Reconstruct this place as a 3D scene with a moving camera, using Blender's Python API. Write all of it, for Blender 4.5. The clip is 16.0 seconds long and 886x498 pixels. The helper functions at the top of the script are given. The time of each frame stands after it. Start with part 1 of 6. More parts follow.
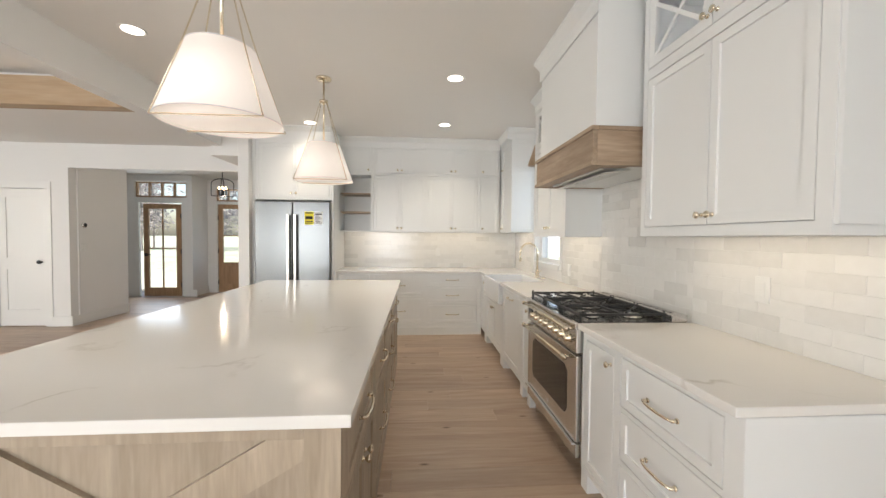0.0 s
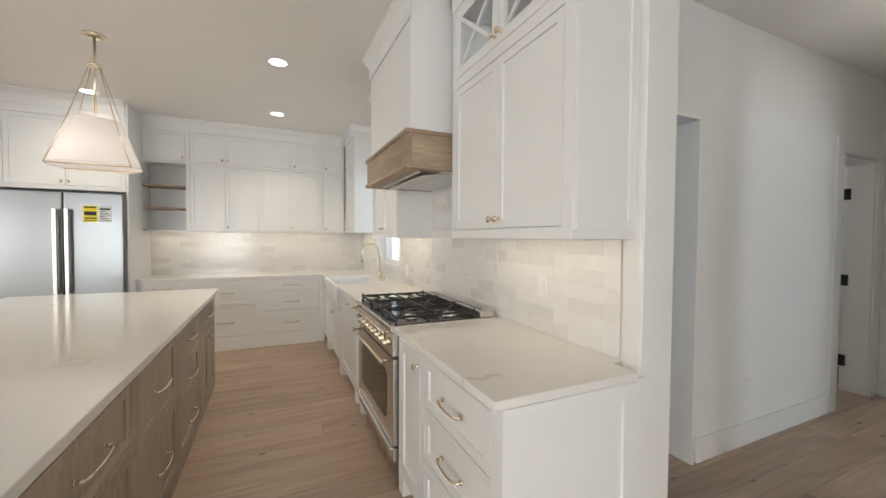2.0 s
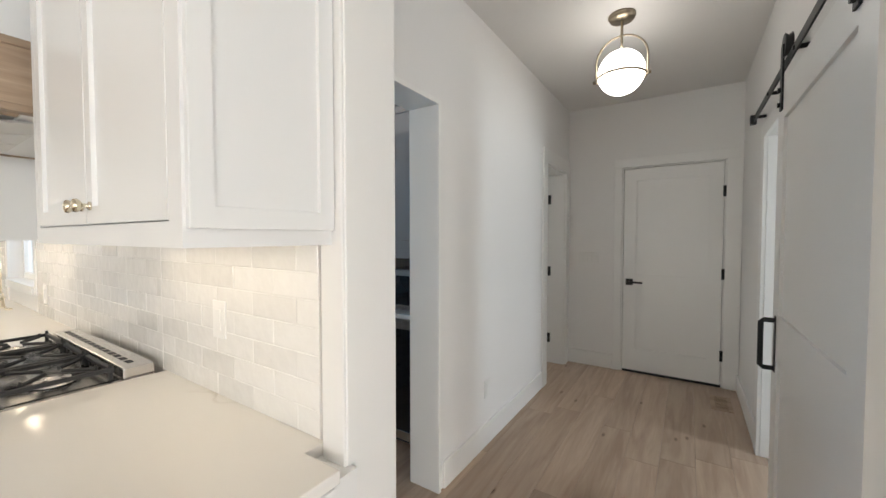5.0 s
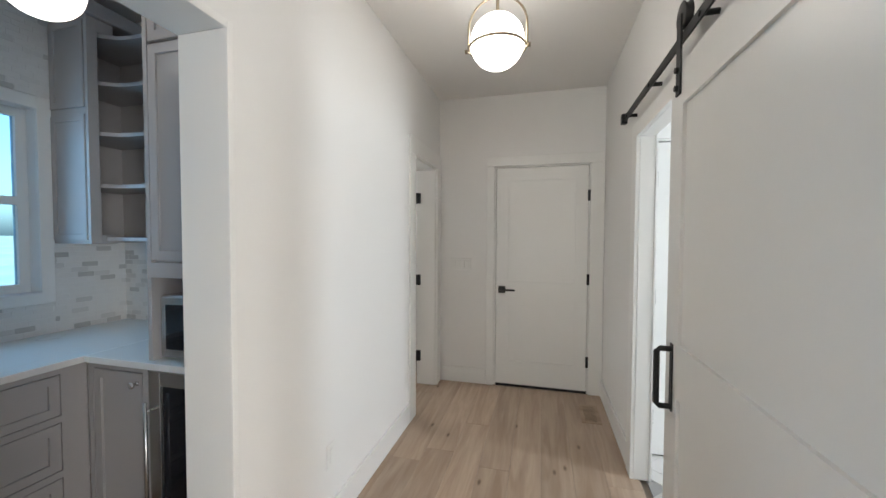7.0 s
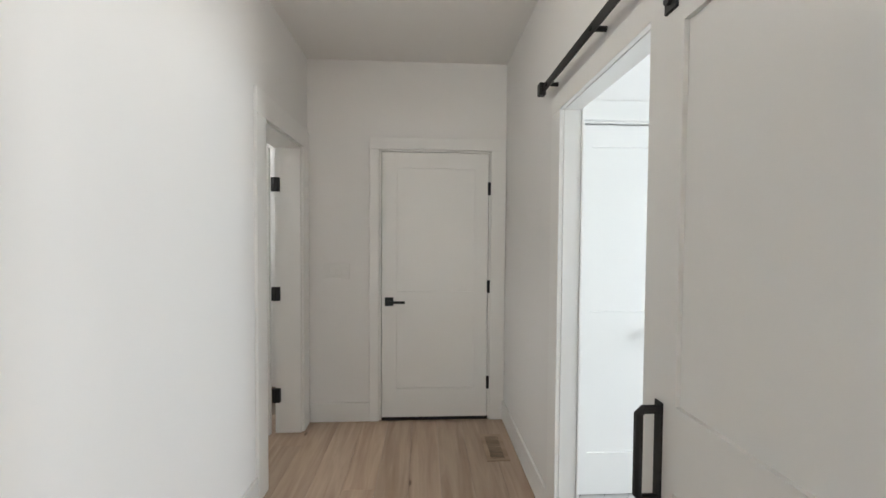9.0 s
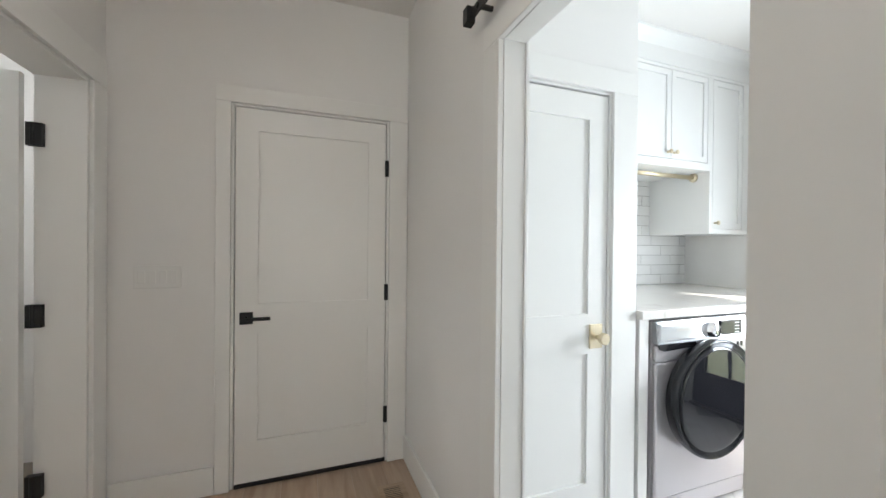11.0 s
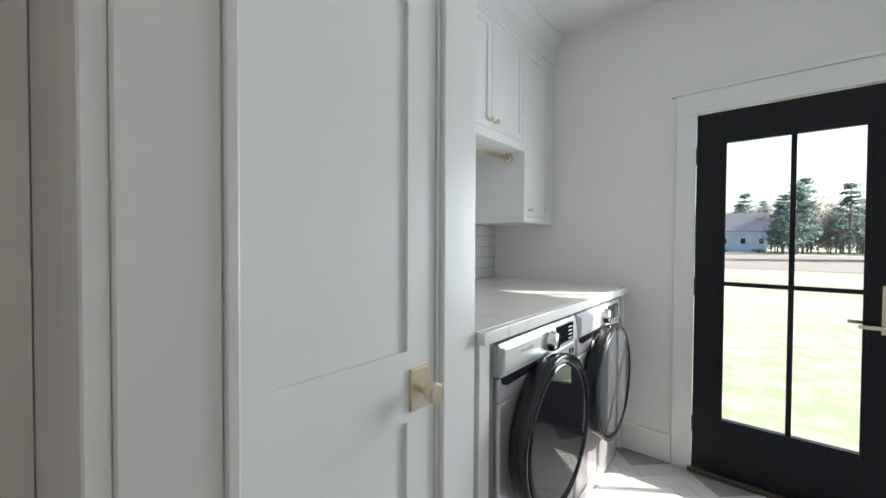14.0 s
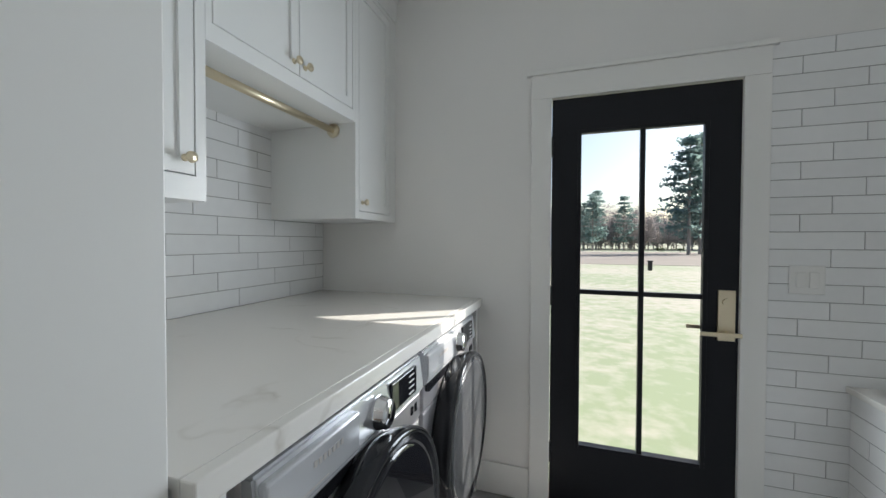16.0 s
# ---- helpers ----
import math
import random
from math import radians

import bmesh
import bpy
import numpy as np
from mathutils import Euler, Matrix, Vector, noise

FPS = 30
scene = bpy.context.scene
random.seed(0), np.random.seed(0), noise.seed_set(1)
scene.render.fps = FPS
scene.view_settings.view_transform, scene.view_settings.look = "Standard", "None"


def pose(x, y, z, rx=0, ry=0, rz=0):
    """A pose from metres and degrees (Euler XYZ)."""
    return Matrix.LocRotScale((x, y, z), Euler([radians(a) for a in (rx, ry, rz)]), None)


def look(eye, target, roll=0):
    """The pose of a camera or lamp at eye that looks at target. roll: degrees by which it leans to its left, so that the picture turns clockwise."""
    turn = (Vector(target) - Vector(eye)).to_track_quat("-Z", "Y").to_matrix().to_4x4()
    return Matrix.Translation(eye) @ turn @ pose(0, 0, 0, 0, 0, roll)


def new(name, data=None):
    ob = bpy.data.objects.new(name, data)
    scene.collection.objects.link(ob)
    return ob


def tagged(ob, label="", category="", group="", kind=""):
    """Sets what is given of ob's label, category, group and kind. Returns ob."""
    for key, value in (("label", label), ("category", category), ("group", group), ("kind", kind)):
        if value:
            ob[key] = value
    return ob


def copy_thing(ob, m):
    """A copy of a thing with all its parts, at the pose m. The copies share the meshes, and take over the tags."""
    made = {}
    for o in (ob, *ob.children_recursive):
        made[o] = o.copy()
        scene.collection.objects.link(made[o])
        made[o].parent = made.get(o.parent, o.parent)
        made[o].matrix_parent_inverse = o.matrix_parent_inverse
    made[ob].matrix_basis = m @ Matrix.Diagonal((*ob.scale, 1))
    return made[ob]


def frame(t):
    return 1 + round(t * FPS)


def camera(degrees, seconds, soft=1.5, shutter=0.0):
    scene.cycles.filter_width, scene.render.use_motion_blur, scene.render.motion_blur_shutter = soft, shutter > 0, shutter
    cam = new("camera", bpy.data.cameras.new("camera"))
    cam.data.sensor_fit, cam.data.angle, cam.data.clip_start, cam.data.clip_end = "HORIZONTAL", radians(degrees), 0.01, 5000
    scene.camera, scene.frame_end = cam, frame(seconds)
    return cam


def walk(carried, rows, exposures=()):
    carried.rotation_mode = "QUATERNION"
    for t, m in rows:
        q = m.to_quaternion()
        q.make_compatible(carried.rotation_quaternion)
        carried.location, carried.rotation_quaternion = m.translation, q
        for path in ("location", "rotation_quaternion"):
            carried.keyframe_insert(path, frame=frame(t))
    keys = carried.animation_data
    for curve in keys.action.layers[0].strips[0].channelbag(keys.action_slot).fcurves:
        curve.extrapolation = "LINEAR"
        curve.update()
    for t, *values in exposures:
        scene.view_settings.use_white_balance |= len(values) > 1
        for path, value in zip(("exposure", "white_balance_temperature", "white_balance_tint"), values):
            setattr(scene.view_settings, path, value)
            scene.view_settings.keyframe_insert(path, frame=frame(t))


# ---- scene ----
cam = camera(99.5, 16.0)
PATH = [
    (0, (0.506, 0.012, 1.373), (0.648, 2.006, 1.313), 0.5),
    (0.5, (0.553, 0.002, 1.375), (0.879, 1.974, 1.316), 0.4),
    (1, (0.622, 0.01, 1.388), (1.121, 1.946, 1.327), 0.4),
    (1.5, (0.707, 0.025, 1.389), (1.374, 1.909, 1.33), 0.3),
    (2, (0.801, 0.048, 1.392), (1.628, 1.868, 1.334), 0.4),
    (2.5, (0.881, 0.096, 1.395), (1.868, 1.835, 1.337), 0.3),
    (3, (0.957, 0.183, 1.401), (2.102, 1.822, 1.344), 0.3),
    (3.5, (1.05, 0.239, 1.402), (2.352, 1.756, 1.344), 0.3),
    (4, (1.186, 0.272, 1.406), (2.634, 1.65, 1.346), 0.1),
    (6.5, (1.957, 0.488, 1.437), (3.844, 1.146, 1.369), 0.2),
    (7, (2.143, 0.507, 1.451), (4.077, 1.012, 1.385), 0.2),
    (7.5, (2.32, 0.544, 1.445), (4.288, 0.898, 1.387), 0.3),
    (8, (2.496, 0.578, 1.442), (4.484, 0.789, 1.389), 0.4),
    (8.5, (2.668, 0.597, 1.448), (4.666, 0.654, 1.39), 0.4),
    (9, (2.848, 0.596, 1.441), (4.844, 0.496, 1.384), 0.4),
    (11.4, (3.583, 0.557, 1.343), (5.408, -0.261, 1.322), 0.2),
    (11.5, (3.613, 0.549, 1.346), (5.424, -0.299, 1.321), 0.1),
    (12, (3.749, 0.471, 1.339), (5.491, -0.512, 1.31), 0.1),
    (12.5, (3.86, 0.395, 1.327), (5.518, -0.723, 1.292), 0.2),
    (13, (3.973, 0.281, 1.322), (5.522, -0.984, 1.282), 0.2),
    (13.5, (4.071, 0.144, 1.329), (5.497, -1.258, 1.288), 0.1),
    (14, (4.163, 0.012, 1.329), (5.459, -1.511, 1.291), 0.3),
    (14.5, (4.254, -0.119, 1.329), (5.408, -1.752, 1.291), 0.3),
    (15, (4.304, -0.265, 1.33), (5.293, -2.003, 1.292), 0.2),
    (15.5, (4.341, -0.445, 1.345), (5.15, -2.274, 1.305), 0.1),
    (16, (4.372, -0.615, 1.351), (5.011, -2.51, 1.311), 0.2),
]
EXPOSURE = [(0, 1.5), (1.5, 1.35), (3.5, 1.4), (6.5, 2.08), (9, 2.15), (11.5, 2.05), (12.5, 1.75), (14, 1.15), (16, 0.68)]
walk(cam, [(t, look(eye, target, roll)) for t, eye, target, roll in PATH], EXPOSURE)

# ---- world, sun and large lights ----
SUN_WAY = Vector((1.09, 0.772, -0.84))
world = bpy.data.worlds.new("sky")
scene.world = world
world.use_nodes = True
wn = world.node_tree
sky = wn.nodes.new("ShaderNodeTexSky")
sky.sky_type = "NISHITA"
sky.sun_disc = False
sky.sun_elevation = radians(32)
sky.sun_rotation = radians(235)
sky.air_density, sky.dust_density = 1.0, 2.5
wn.nodes["Background"].inputs["Strength"].default_value = 0.13
wn.links.new(sky.outputs[0], wn.nodes["Background"].inputs["Color"])
sun = new("sun", bpy.data.lights.new("sun", "SUN"))
sun.data.energy, sun.data.angle, sun.data.color = 5.0, radians(0.6), (1.0, 0.95, 0.87)
sun.matrix_world = look((-30, -40, 40), Vector((-30, -40, 40)) + SUN_WAY)


LAMPS = 0.27  # all lamps together, against the daylight outside


def area_lamp(name, eye, target, w, h, watts, color):
    ob = new(name, bpy.data.lights.new(name, "AREA"))
    ob.data.shape, ob.data.size, ob.data.size_y = "RECTANGLE", w, h
    ob.data.energy, ob.data.color = watts * LAMPS, color
    ob.matrix_world = look(eye, target)
    return ob


DAY = (0.80, 0.90, 1.0)
WARM = (1.0, 0.82, 0.6)
for wx in (-6.2, -3.4, -0.6):
    area_lamp("window_light", (wx, -3.42, 1.35), (wx, 0, 1.35), 1.5, 2.0, 108, (0.90, 0.94, 1.0))
area_lamp("window_light", (-7.9, 2.0, 1.4), (0, 2.0, 1.4), 2.6, 2.0, 75, (0.90, 0.94, 1.0))
area_lamp("foyer_window_light", (-5.2, 8.72, 1.3), (-5.2, 0, 1.3), 0.9, 2.0, 22, DAY)
area_lamp("door_light", (4.06, -2.52, 1.35), (4.06, 0, 1.35), 0.53, 1.02, 47, DAY)
area_lamp("pantry_window_light", (3.18, 3.05, 1.63), (3.18, 0, 1.5), 0.6, 0.9, 4.5, (0.30, 0.62, 1.0))
area_lamp("sink_window_light", (2.2, 4.45, 1.7), (0, 4.45, 1.5), 0.75, 1.1, 5, DAY)
# added fill without a fixture, brightens the bathroom behind its open door
area_lamp("bath_fill", (5.5, 2.75, 2.7), (5.5, 2.7, 0), 0.6, 0.6, 14, (0.93, 0.97, 1.0))

# ---- materials ----


def material(name, color, rough=0.5, metal=0.0, vary=0.04, scale=3.0, grain=60.0, bump=0.0, coat=0.0, spec=0.5):
    """Paint or metal: colour varied at a large and a small scale, with a fine relief."""
    m = bpy.data.materials.new(name)
    m.use_nodes = True
    n, l = m.node_tree.nodes, m.node_tree.links
    p = n["Principled BSDF"]
    tc = n.new("ShaderNodeTexCoord")
    big = n.new("ShaderNodeTexNoise")
    big.inputs["Scale"].default_value, big.inputs["Detail"].default_value = scale, 4
    fine = n.new("ShaderNodeTexNoise")
    fine.inputs["Scale"].default_value, fine.inputs["Detail"].default_value = grain, 3
    for t in (big, fine):
        l.new(tc.outputs["Object"], t.inputs["Vector"])
    mix = n.new("ShaderNodeMix")
    mix.data_type = "RGBA"
    l.new(big.outputs[0], mix.inputs["Factor"])
    mix.inputs["A"].default_value = (*[c * (1 - vary) for c in color], 1)
    mix.inputs["B"].default_value = (*[min(1, c * (1 + vary)) for c in color], 1)
    l.new(mix.outputs["Result"], p.inputs["Base Color"])
    p.inputs["Roughness"].default_value, p.inputs["Metallic"].default_value = rough, metal
    p.inputs["Coat Weight"].default_value = coat
    p.inputs["Specular IOR Level"].default_value = spec
    if bump:
        b = n.new("ShaderNodeBump")
        b.inputs["Strength"].default_value, b.inputs["Distance"].default_value = bump, 0.002
        l.new(fine.outputs[0], b.inputs["Height"])
        l.new(b.outputs[0], p.inputs["Normal"])
    return m


def wood(name, a, b, axis="X", scale=1.0, rough=0.45, per_piece=True, knots=True, streaks=0.2):
    """Boards with grain along an axis, each piece in its own tone, with knots."""
    m = bpy.data.materials.new(name)
    m.use_nodes = True
    n, l = m.node_tree.nodes, m.node_tree.links
    p = n["Principled BSDF"]
    tc = n.new("ShaderNodeTexCoord")
    info = n.new("ShaderNodeObjectInfo")
    geo = n.new("ShaderNodeNewGeometry")
    piece = n.new("ShaderNodeMath")
    piece.operation = "ADD"
    l.new(info.outputs["Random"], piece.inputs[0])
    l.new(geo.outputs["Random Per Island"], piece.inputs[1])
    shift = n.new("ShaderNodeMath")
    shift.operation = "MULTIPLY"
    shift.inputs[1].default_value = 37.0
    l.new(piece.outputs[0], shift.inputs[0])
    add = n.new("ShaderNodeVectorMath")
    l.new(geo.outputs["Position"], add.inputs[0])
    l.new(shift.outputs[0], add.inputs[1])
    mp = n.new("ShaderNodeMapping")
    stretch = {"X": (0.8, 8, 8), "Y": (8, 0.8, 8), "Z": (8, 8, 0.8)}[axis]
    mp.inputs["Scale"].default_value = [v * scale for v in stretch]
    l.new(add.outputs[0], mp.inputs["Vector"])
    grain = n.new("ShaderNodeTexNoise")
    grain.inputs["Scale"].default_value, grain.inputs["Detail"].default_value = 1.6, 8
    grain.inputs["Distortion"].default_value = 1.2
    l.new(mp.outputs[0], grain.inputs["Vector"])
    fine = n.new("ShaderNodeTexNoise")
    fine.inputs["Scale"].default_value, fine.inputs["Detail"].default_value = 9.0, 4
    l.new(mp.outputs[0], fine.inputs["Vector"])
    ramp = n.new("ShaderNodeValToRGB")
    ramp.color_ramp.elements[0].position, ramp.color_ramp.elements[1].position = 0.32, 0.68
    ramp.color_ramp.elements[0].color, ramp.color_ramp.elements[1].color = (*a, 1), (*b, 1)
    l.new(grain.outputs[0], ramp.inputs[0])
    tone = n.new("ShaderNodeMapRange")
    tone.inputs["To Min"].default_value, tone.inputs["To Max"].default_value = 0.86, 1.12
    frac = n.new("ShaderNodeMath")
    frac.operation = "FRACT"
    l.new(piece.outputs[0], frac.inputs[0])
    l.new(frac.outputs[0], tone.inputs["Value"])
    hsv = n.new("ShaderNodeHueSaturation")
    l.new(ramp.outputs[0], hsv.inputs["Color"])
    l.new(tone.outputs[0], hsv.inputs["Value"])
    last = hsv.outputs[0]
    streak = n.new("ShaderNodeMix")
    streak.data_type, streak.blend_type = "RGBA", "MULTIPLY"
    streak.inputs["Factor"].default_value = streaks
    l.new(last, streak.inputs["A"])
    l.new(fine.outputs[0], streak.inputs["B"])
    last = streak.outputs["Result"]
    if knots:
        km = n.new("ShaderNodeMapping")
        km.inputs["Scale"].default_value = {"X": (1.0, 2.6, 2.6), "Y": (2.6, 1.0, 2.6), "Z": (2.6, 2.6, 1.0)}[axis]
        l.new(add.outputs[0], km.inputs["Vector"])
        vor = n.new("ShaderNodeTexVoronoi")
        vor.voronoi_dimensions = "2D"
        vor.inputs["Scale"].default_value = 1.1
        l.new(km.outputs[0], vor.inputs["Vector"])
        kr = n.new("ShaderNodeMapRange")
        kr.inputs["From Min"].default_value, kr.inputs["From Max"].default_value = 0.012, 0.042
        kr.inputs["To Min"].default_value, kr.inputs["To Max"].default_value = 0.85, 0.0
        l.new(vor.outputs["Distance"], kr.inputs["Value"])
        km2 = n.new("ShaderNodeMix")
        km2.data_type = "RGBA"
        l.new(kr.outputs[0], km2.inputs["Factor"])
        l.new(last, km2.inputs["A"])
        km2.inputs["B"].default_value = (a[0] * 0.3, a[1] * 0.25, a[2] * 0.2, 1)
        last = km2.outputs["Result"]
    l.new(last, p.inputs["Base Color"])
    p.inputs["Roughness"].default_value = rough
    bp = n.new("ShaderNodeBump")
    bp.inputs["Strength"].default_value, bp.inputs["Distance"].default_value = 0.15, 0.002
    l.new(fine.outputs[0], bp.inputs["Height"])
    l.new(bp.outputs[0], p.inputs["Normal"])
    return m


def glazed(name, a, b, rough, wave=0.0, share=0.45):
    """Glazed tile: each piece its own tone, a slightly uneven glossy face."""
    m = bpy.data.materials.new(name)
    m.use_nodes = True
    n, l = m.node_tree.nodes, m.node_tree.links
    p = n["Principled BSDF"]
    info = n.new("ShaderNodeObjectInfo")
    geo = n.new("ShaderNodeNewGeometry")
    s1 = n.new("ShaderNodeMath")
    l.new(info.outputs["Random"], s1.inputs[0])
    l.new(geo.outputs["Random Per Island"], s1.inputs[1])
    fr = n.new("ShaderNodeMath")
    fr.operation = "FRACT"
    l.new(s1.outputs[0], fr.inputs[0])
    ramp = n.new("ShaderNodeValToRGB")
    ramp.color_ramp.elements[0].position, ramp.color_ramp.elements[0].color = 0.0, (*a, 1)
    ramp.color_ramp.elements[1].position, ramp.color_ramp.elements[1].color = share, (*b, 1)
    l.new(fr.outputs[0], ramp.inputs[0])
    cloud = n.new("ShaderNodeTexNoise")
    cloud.inputs["Scale"].default_value, cloud.inputs["Detail"].default_value = 22, 4
    l.new(geo.outputs["Position"], cloud.inputs["Vector"])
    mx = n.new("ShaderNodeMix")
    mx.data_type, mx.blend_type = "RGBA", "SOFT_LIGHT"
    mx.inputs["Factor"].default_value = 0.18
    l.new(ramp.outputs[0], mx.inputs["A"])
    l.new(cloud.outputs[0], mx.inputs["B"])
    l.new(mx.outputs["Result"], p.inputs["Base Color"])
    p.inputs["Roughness"].default_value = rough
    if wave:
        wv = n.new("ShaderNodeTexNoise")
        wv.inputs["Scale"].default_value, wv.inputs["Detail"].default_value = 26, 2
        l.new(geo.outputs["Position"], wv.inputs["Vector"])
        bp = n.new("ShaderNodeBump")
        bp.inputs["Strength"].default_value, bp.inputs["Distance"].default_value = wave, 0.006
        l.new(wv.outputs[0], bp.inputs["Height"])
        l.new(bp.outputs[0], p.inputs["Normal"])
    return m


def quartz(name):
    """Polished white quartz with thin warm-grey veins."""
    m = bpy.data.materials.new(name)
    m.use_nodes = True
    n, l = m.node_tree.nodes, m.node_tree.links
    p = n["Principled BSDF"]
    geo = n.new("ShaderNodeNewGeometry")
    warp = n.new("ShaderNodeTexNoise")
    warp.inputs["Scale"].default_value, warp.inputs["Detail"].default_value = 1.7, 5
    l.new(geo.outputs["Position"], warp.inputs["Vector"])
    sc = n.new("ShaderNodeVectorMath")
    sc.operation = "MULTIPLY_ADD"
    sc.inputs[1].default_value = (1.1, 1.1, 1.1)
    l.new(warp.outputs["Color"], sc.inputs[0])
    l.new(geo.outputs["Position"], sc.inputs[2])
    vor = n.new("ShaderNodeTexVoronoi")
    vor.feature = "DISTANCE_TO_EDGE"
    vor.inputs["Scale"].default_value = 0.75
    l.new(sc.outputs[0], vor.inputs["Vector"])
    line = n.new("ShaderNodeMapRange")
    line.inputs["From Min"].default_value, line.inputs["From Max"].default_value = 0.0, 0.012
    line.inputs["To Min"].default_value, line.inputs["To Max"].default_value = 1.0, 0.0
    l.new(vor.outputs["Distance"], line.inputs["Value"])
    fade = n.new("ShaderNodeTexNoise")
    fade.inputs["Scale"].default_value, fade.inputs["Detail"].default_value = 4.5, 5
    l.new(geo.outputs["Position"], fade.inputs["Vector"])
    fr = n.new("ShaderNodeMapRange")
    fr.inputs["From Min"].default_value, fr.inputs["From Max"].default_value = 0.5, 0.72
    fr.inputs["To Max"].default_value = 0.48
    l.new(fade.outputs[0], fr.inputs["Value"])
    mul = n.new("ShaderNodeMath")
    mul.operation = "MULTIPLY"
    l.new(line.outputs[0], mul.inputs[0])
    l.new(fr.outputs[0], mul.inputs[1])
    mx = n.new("ShaderNodeMix")
    mx.data_type = "RGBA"
    mx.inputs["A"].default_value, mx.inputs["B"].default_value = (0.80, 0.775, 0.73, 1), (0.40, 0.35, 0.28, 1)
    l.new(mul.outputs[0], mx.inputs["Factor"])
    l.new(mx.outputs["Result"], p.inputs["Base Color"])
    p.inputs["Roughness"].default_value = 0.11
    return m


def glow(name, color, strength):
    m = bpy.data.materials.new(name)
    m.use_nodes = True
    p = m.node_tree.nodes["Principled BSDF"]
    p.inputs["Base Color"].default_value = (*color, 1)
    p.inputs["Emission Color"].default_value = (*color, 1)
    p.inputs["Emission Strength"].default_value = strength
    p.inputs["Roughness"].default_value = 0.4
    return m


def glass(name, tint=(1, 1, 1), rough=0.0):
    m = bpy.data.materials.new(name)
    m.use_nodes = True
    p = m.node_tree.nodes["Principled BSDF"]
    p.inputs["Base Color"].default_value = (*tint, 1)
    p.inputs["Transmission Weight"].default_value = 1.0
    p.inputs["Roughness"].default_value, p.inputs["IOR"].default_value = rough, 1.02
    return m


WALL = material("wall_paint", (0.80, 0.785, 0.76), 0.6, vary=0.015, scale=1.3, grain=220, bump=0.06)
CEIL = material("ceiling_paint", (0.82, 0.80, 0.77), 0.75, vary=0.015, scale=1.0, grain=200, bump=0.05)
TRIM = material("trim_paint", (0.81, 0.80, 0.77), 0.32, vary=0.012, scale=2.0, grain=90, bump=0.03)
CAB = material("cabinet_paint", (0.80, 0.80, 0.78), 0.30, vary=0.012, scale=2.0, grain=80, bump=0.03)
GREY = material("grey_cabinet_paint", (0.42, 0.39, 0.37), 0.24, vary=0.02, scale=2.0, grain=80, bump=0.03)
DARK = material("dark_gap", (0.03, 0.03, 0.03), 0.8)
AGED = material("aged_brass", (0.40, 0.34, 0.25), 0.34, 1.0, vary=0.08, scale=8)
BRASS = material("champagne_brass", (0.78, 0.70, 0.55), 0.24, 1.0, vary=0.05, scale=8)
GOLD = material("satin_brass", (0.72, 0.63, 0.46), 0.36, 1.0, vary=0.05, scale=8)
BLACK = material("black_iron", (0.018, 0.018, 0.018), 0.45, 0.3, vary=0.2, scale=20, grain=150, bump=0.1)
BLACKPAINT = material("black_door_paint", (0.008, 0.009, 0.012), 0.38, spec=0.25, vary=0.1, scale=4, grain=90, bump=0.04)
STEEL = material("brushed_steel", (0.62, 0.60, 0.57), 0.26, 1.0, vary=0.04, scale=6, grain=160, bump=0.02)
CHROME = material("polished_chrome", (0.85, 0.85, 0.86), 0.08, 1.0, vary=0.02)
ENAMEL = material("black_enamel", (0.015, 0.015, 0.015), 0.2, vary=0.2, scale=12)
IRON = material("cast_iron_grate", (0.02, 0.02, 0.02), 0.55, vary=0.3, scale=30, grain=200, bump=0.3)
FRIDGE = material("fridge_steel", (0.21, 0.215, 0.21), 0.25, 1.0, vary=0.04, scale=6, grain=160, bump=0.02)
SILVER = material("silver_control_panel", (0.64, 0.65, 0.67), 0.20, 0.45, vary=0.03, scale=5, grain=200, bump=0.02)
LINER = material("satin_hood_liner", (0.70, 0.69, 0.66), 0.42, 0.6, vary=0.04, scale=6)
OVENGLASS = material("dark_oven_glass", (0.02, 0.018, 0.016), 0.05, vary=0.1)
PLATINUM = material("platinum_appliance", (0.56, 0.535, 0.545), 0.28, 0.55, vary=0.03, scale=5, grain=200, bump=0.02)
SMOKE = material("smoked_door_glass", (0.015, 0.015, 0.018), 0.03, vary=0.05)
GREYDOOR = material("grey_lens_glass", (0.06, 0.063, 0.068), 0.22, vary=0.05, spec=0.3)
FIRECLAY = material("white_fireclay", (0.83, 0.83, 0.82), 0.12, vary=0.01)
PLASTIC = material("white_plastic", (0.78, 0.77, 0.74), 0.3, vary=0.01)
PAPER = material("white_paper", (0.8, 0.8, 0.78), 0.6, vary=0.02)
YELLOW = material("yellow_paper", (0.85, 0.72, 0.02), 0.5, vary=0.03)
GROUT = material("light_grout", (0.76, 0.745, 0.71), 0.7, vary=0.05, grain=300, bump=0.2)
DGROUT = material("grey_grout", (0.33, 0.32, 0.31), 0.9, vary=0.08, grain=300, bump=0.2)
SHADE = glow("linen_shade", (1.0, 0.90, 0.82), 0.42 * LAMPS)
BULB = glow("lamp_disc", (1.0, 0.90, 0.78), 8.0 * LAMPS)
GLOBE = glow("opal_glass", (1.0, 0.95, 0.89), 6.8 * LAMPS)
GLOBEDIM = glow("opal_glass_dim", (1.0, 0.93, 0.86), 2.2 * LAMPS)
FLAME = glow("candle_bulb", (1.0, 0.75, 0.45), 14.0 * LAMPS)
GLASS = glass("window_glass")
# the pantry's blue sky light is put into the tint of this glass
SKYTINT_GLASS = glass("sky_tinted_glass", (0.30, 0.55, 0.78), 0.12)
QUARTZ = quartz("white_quartz")
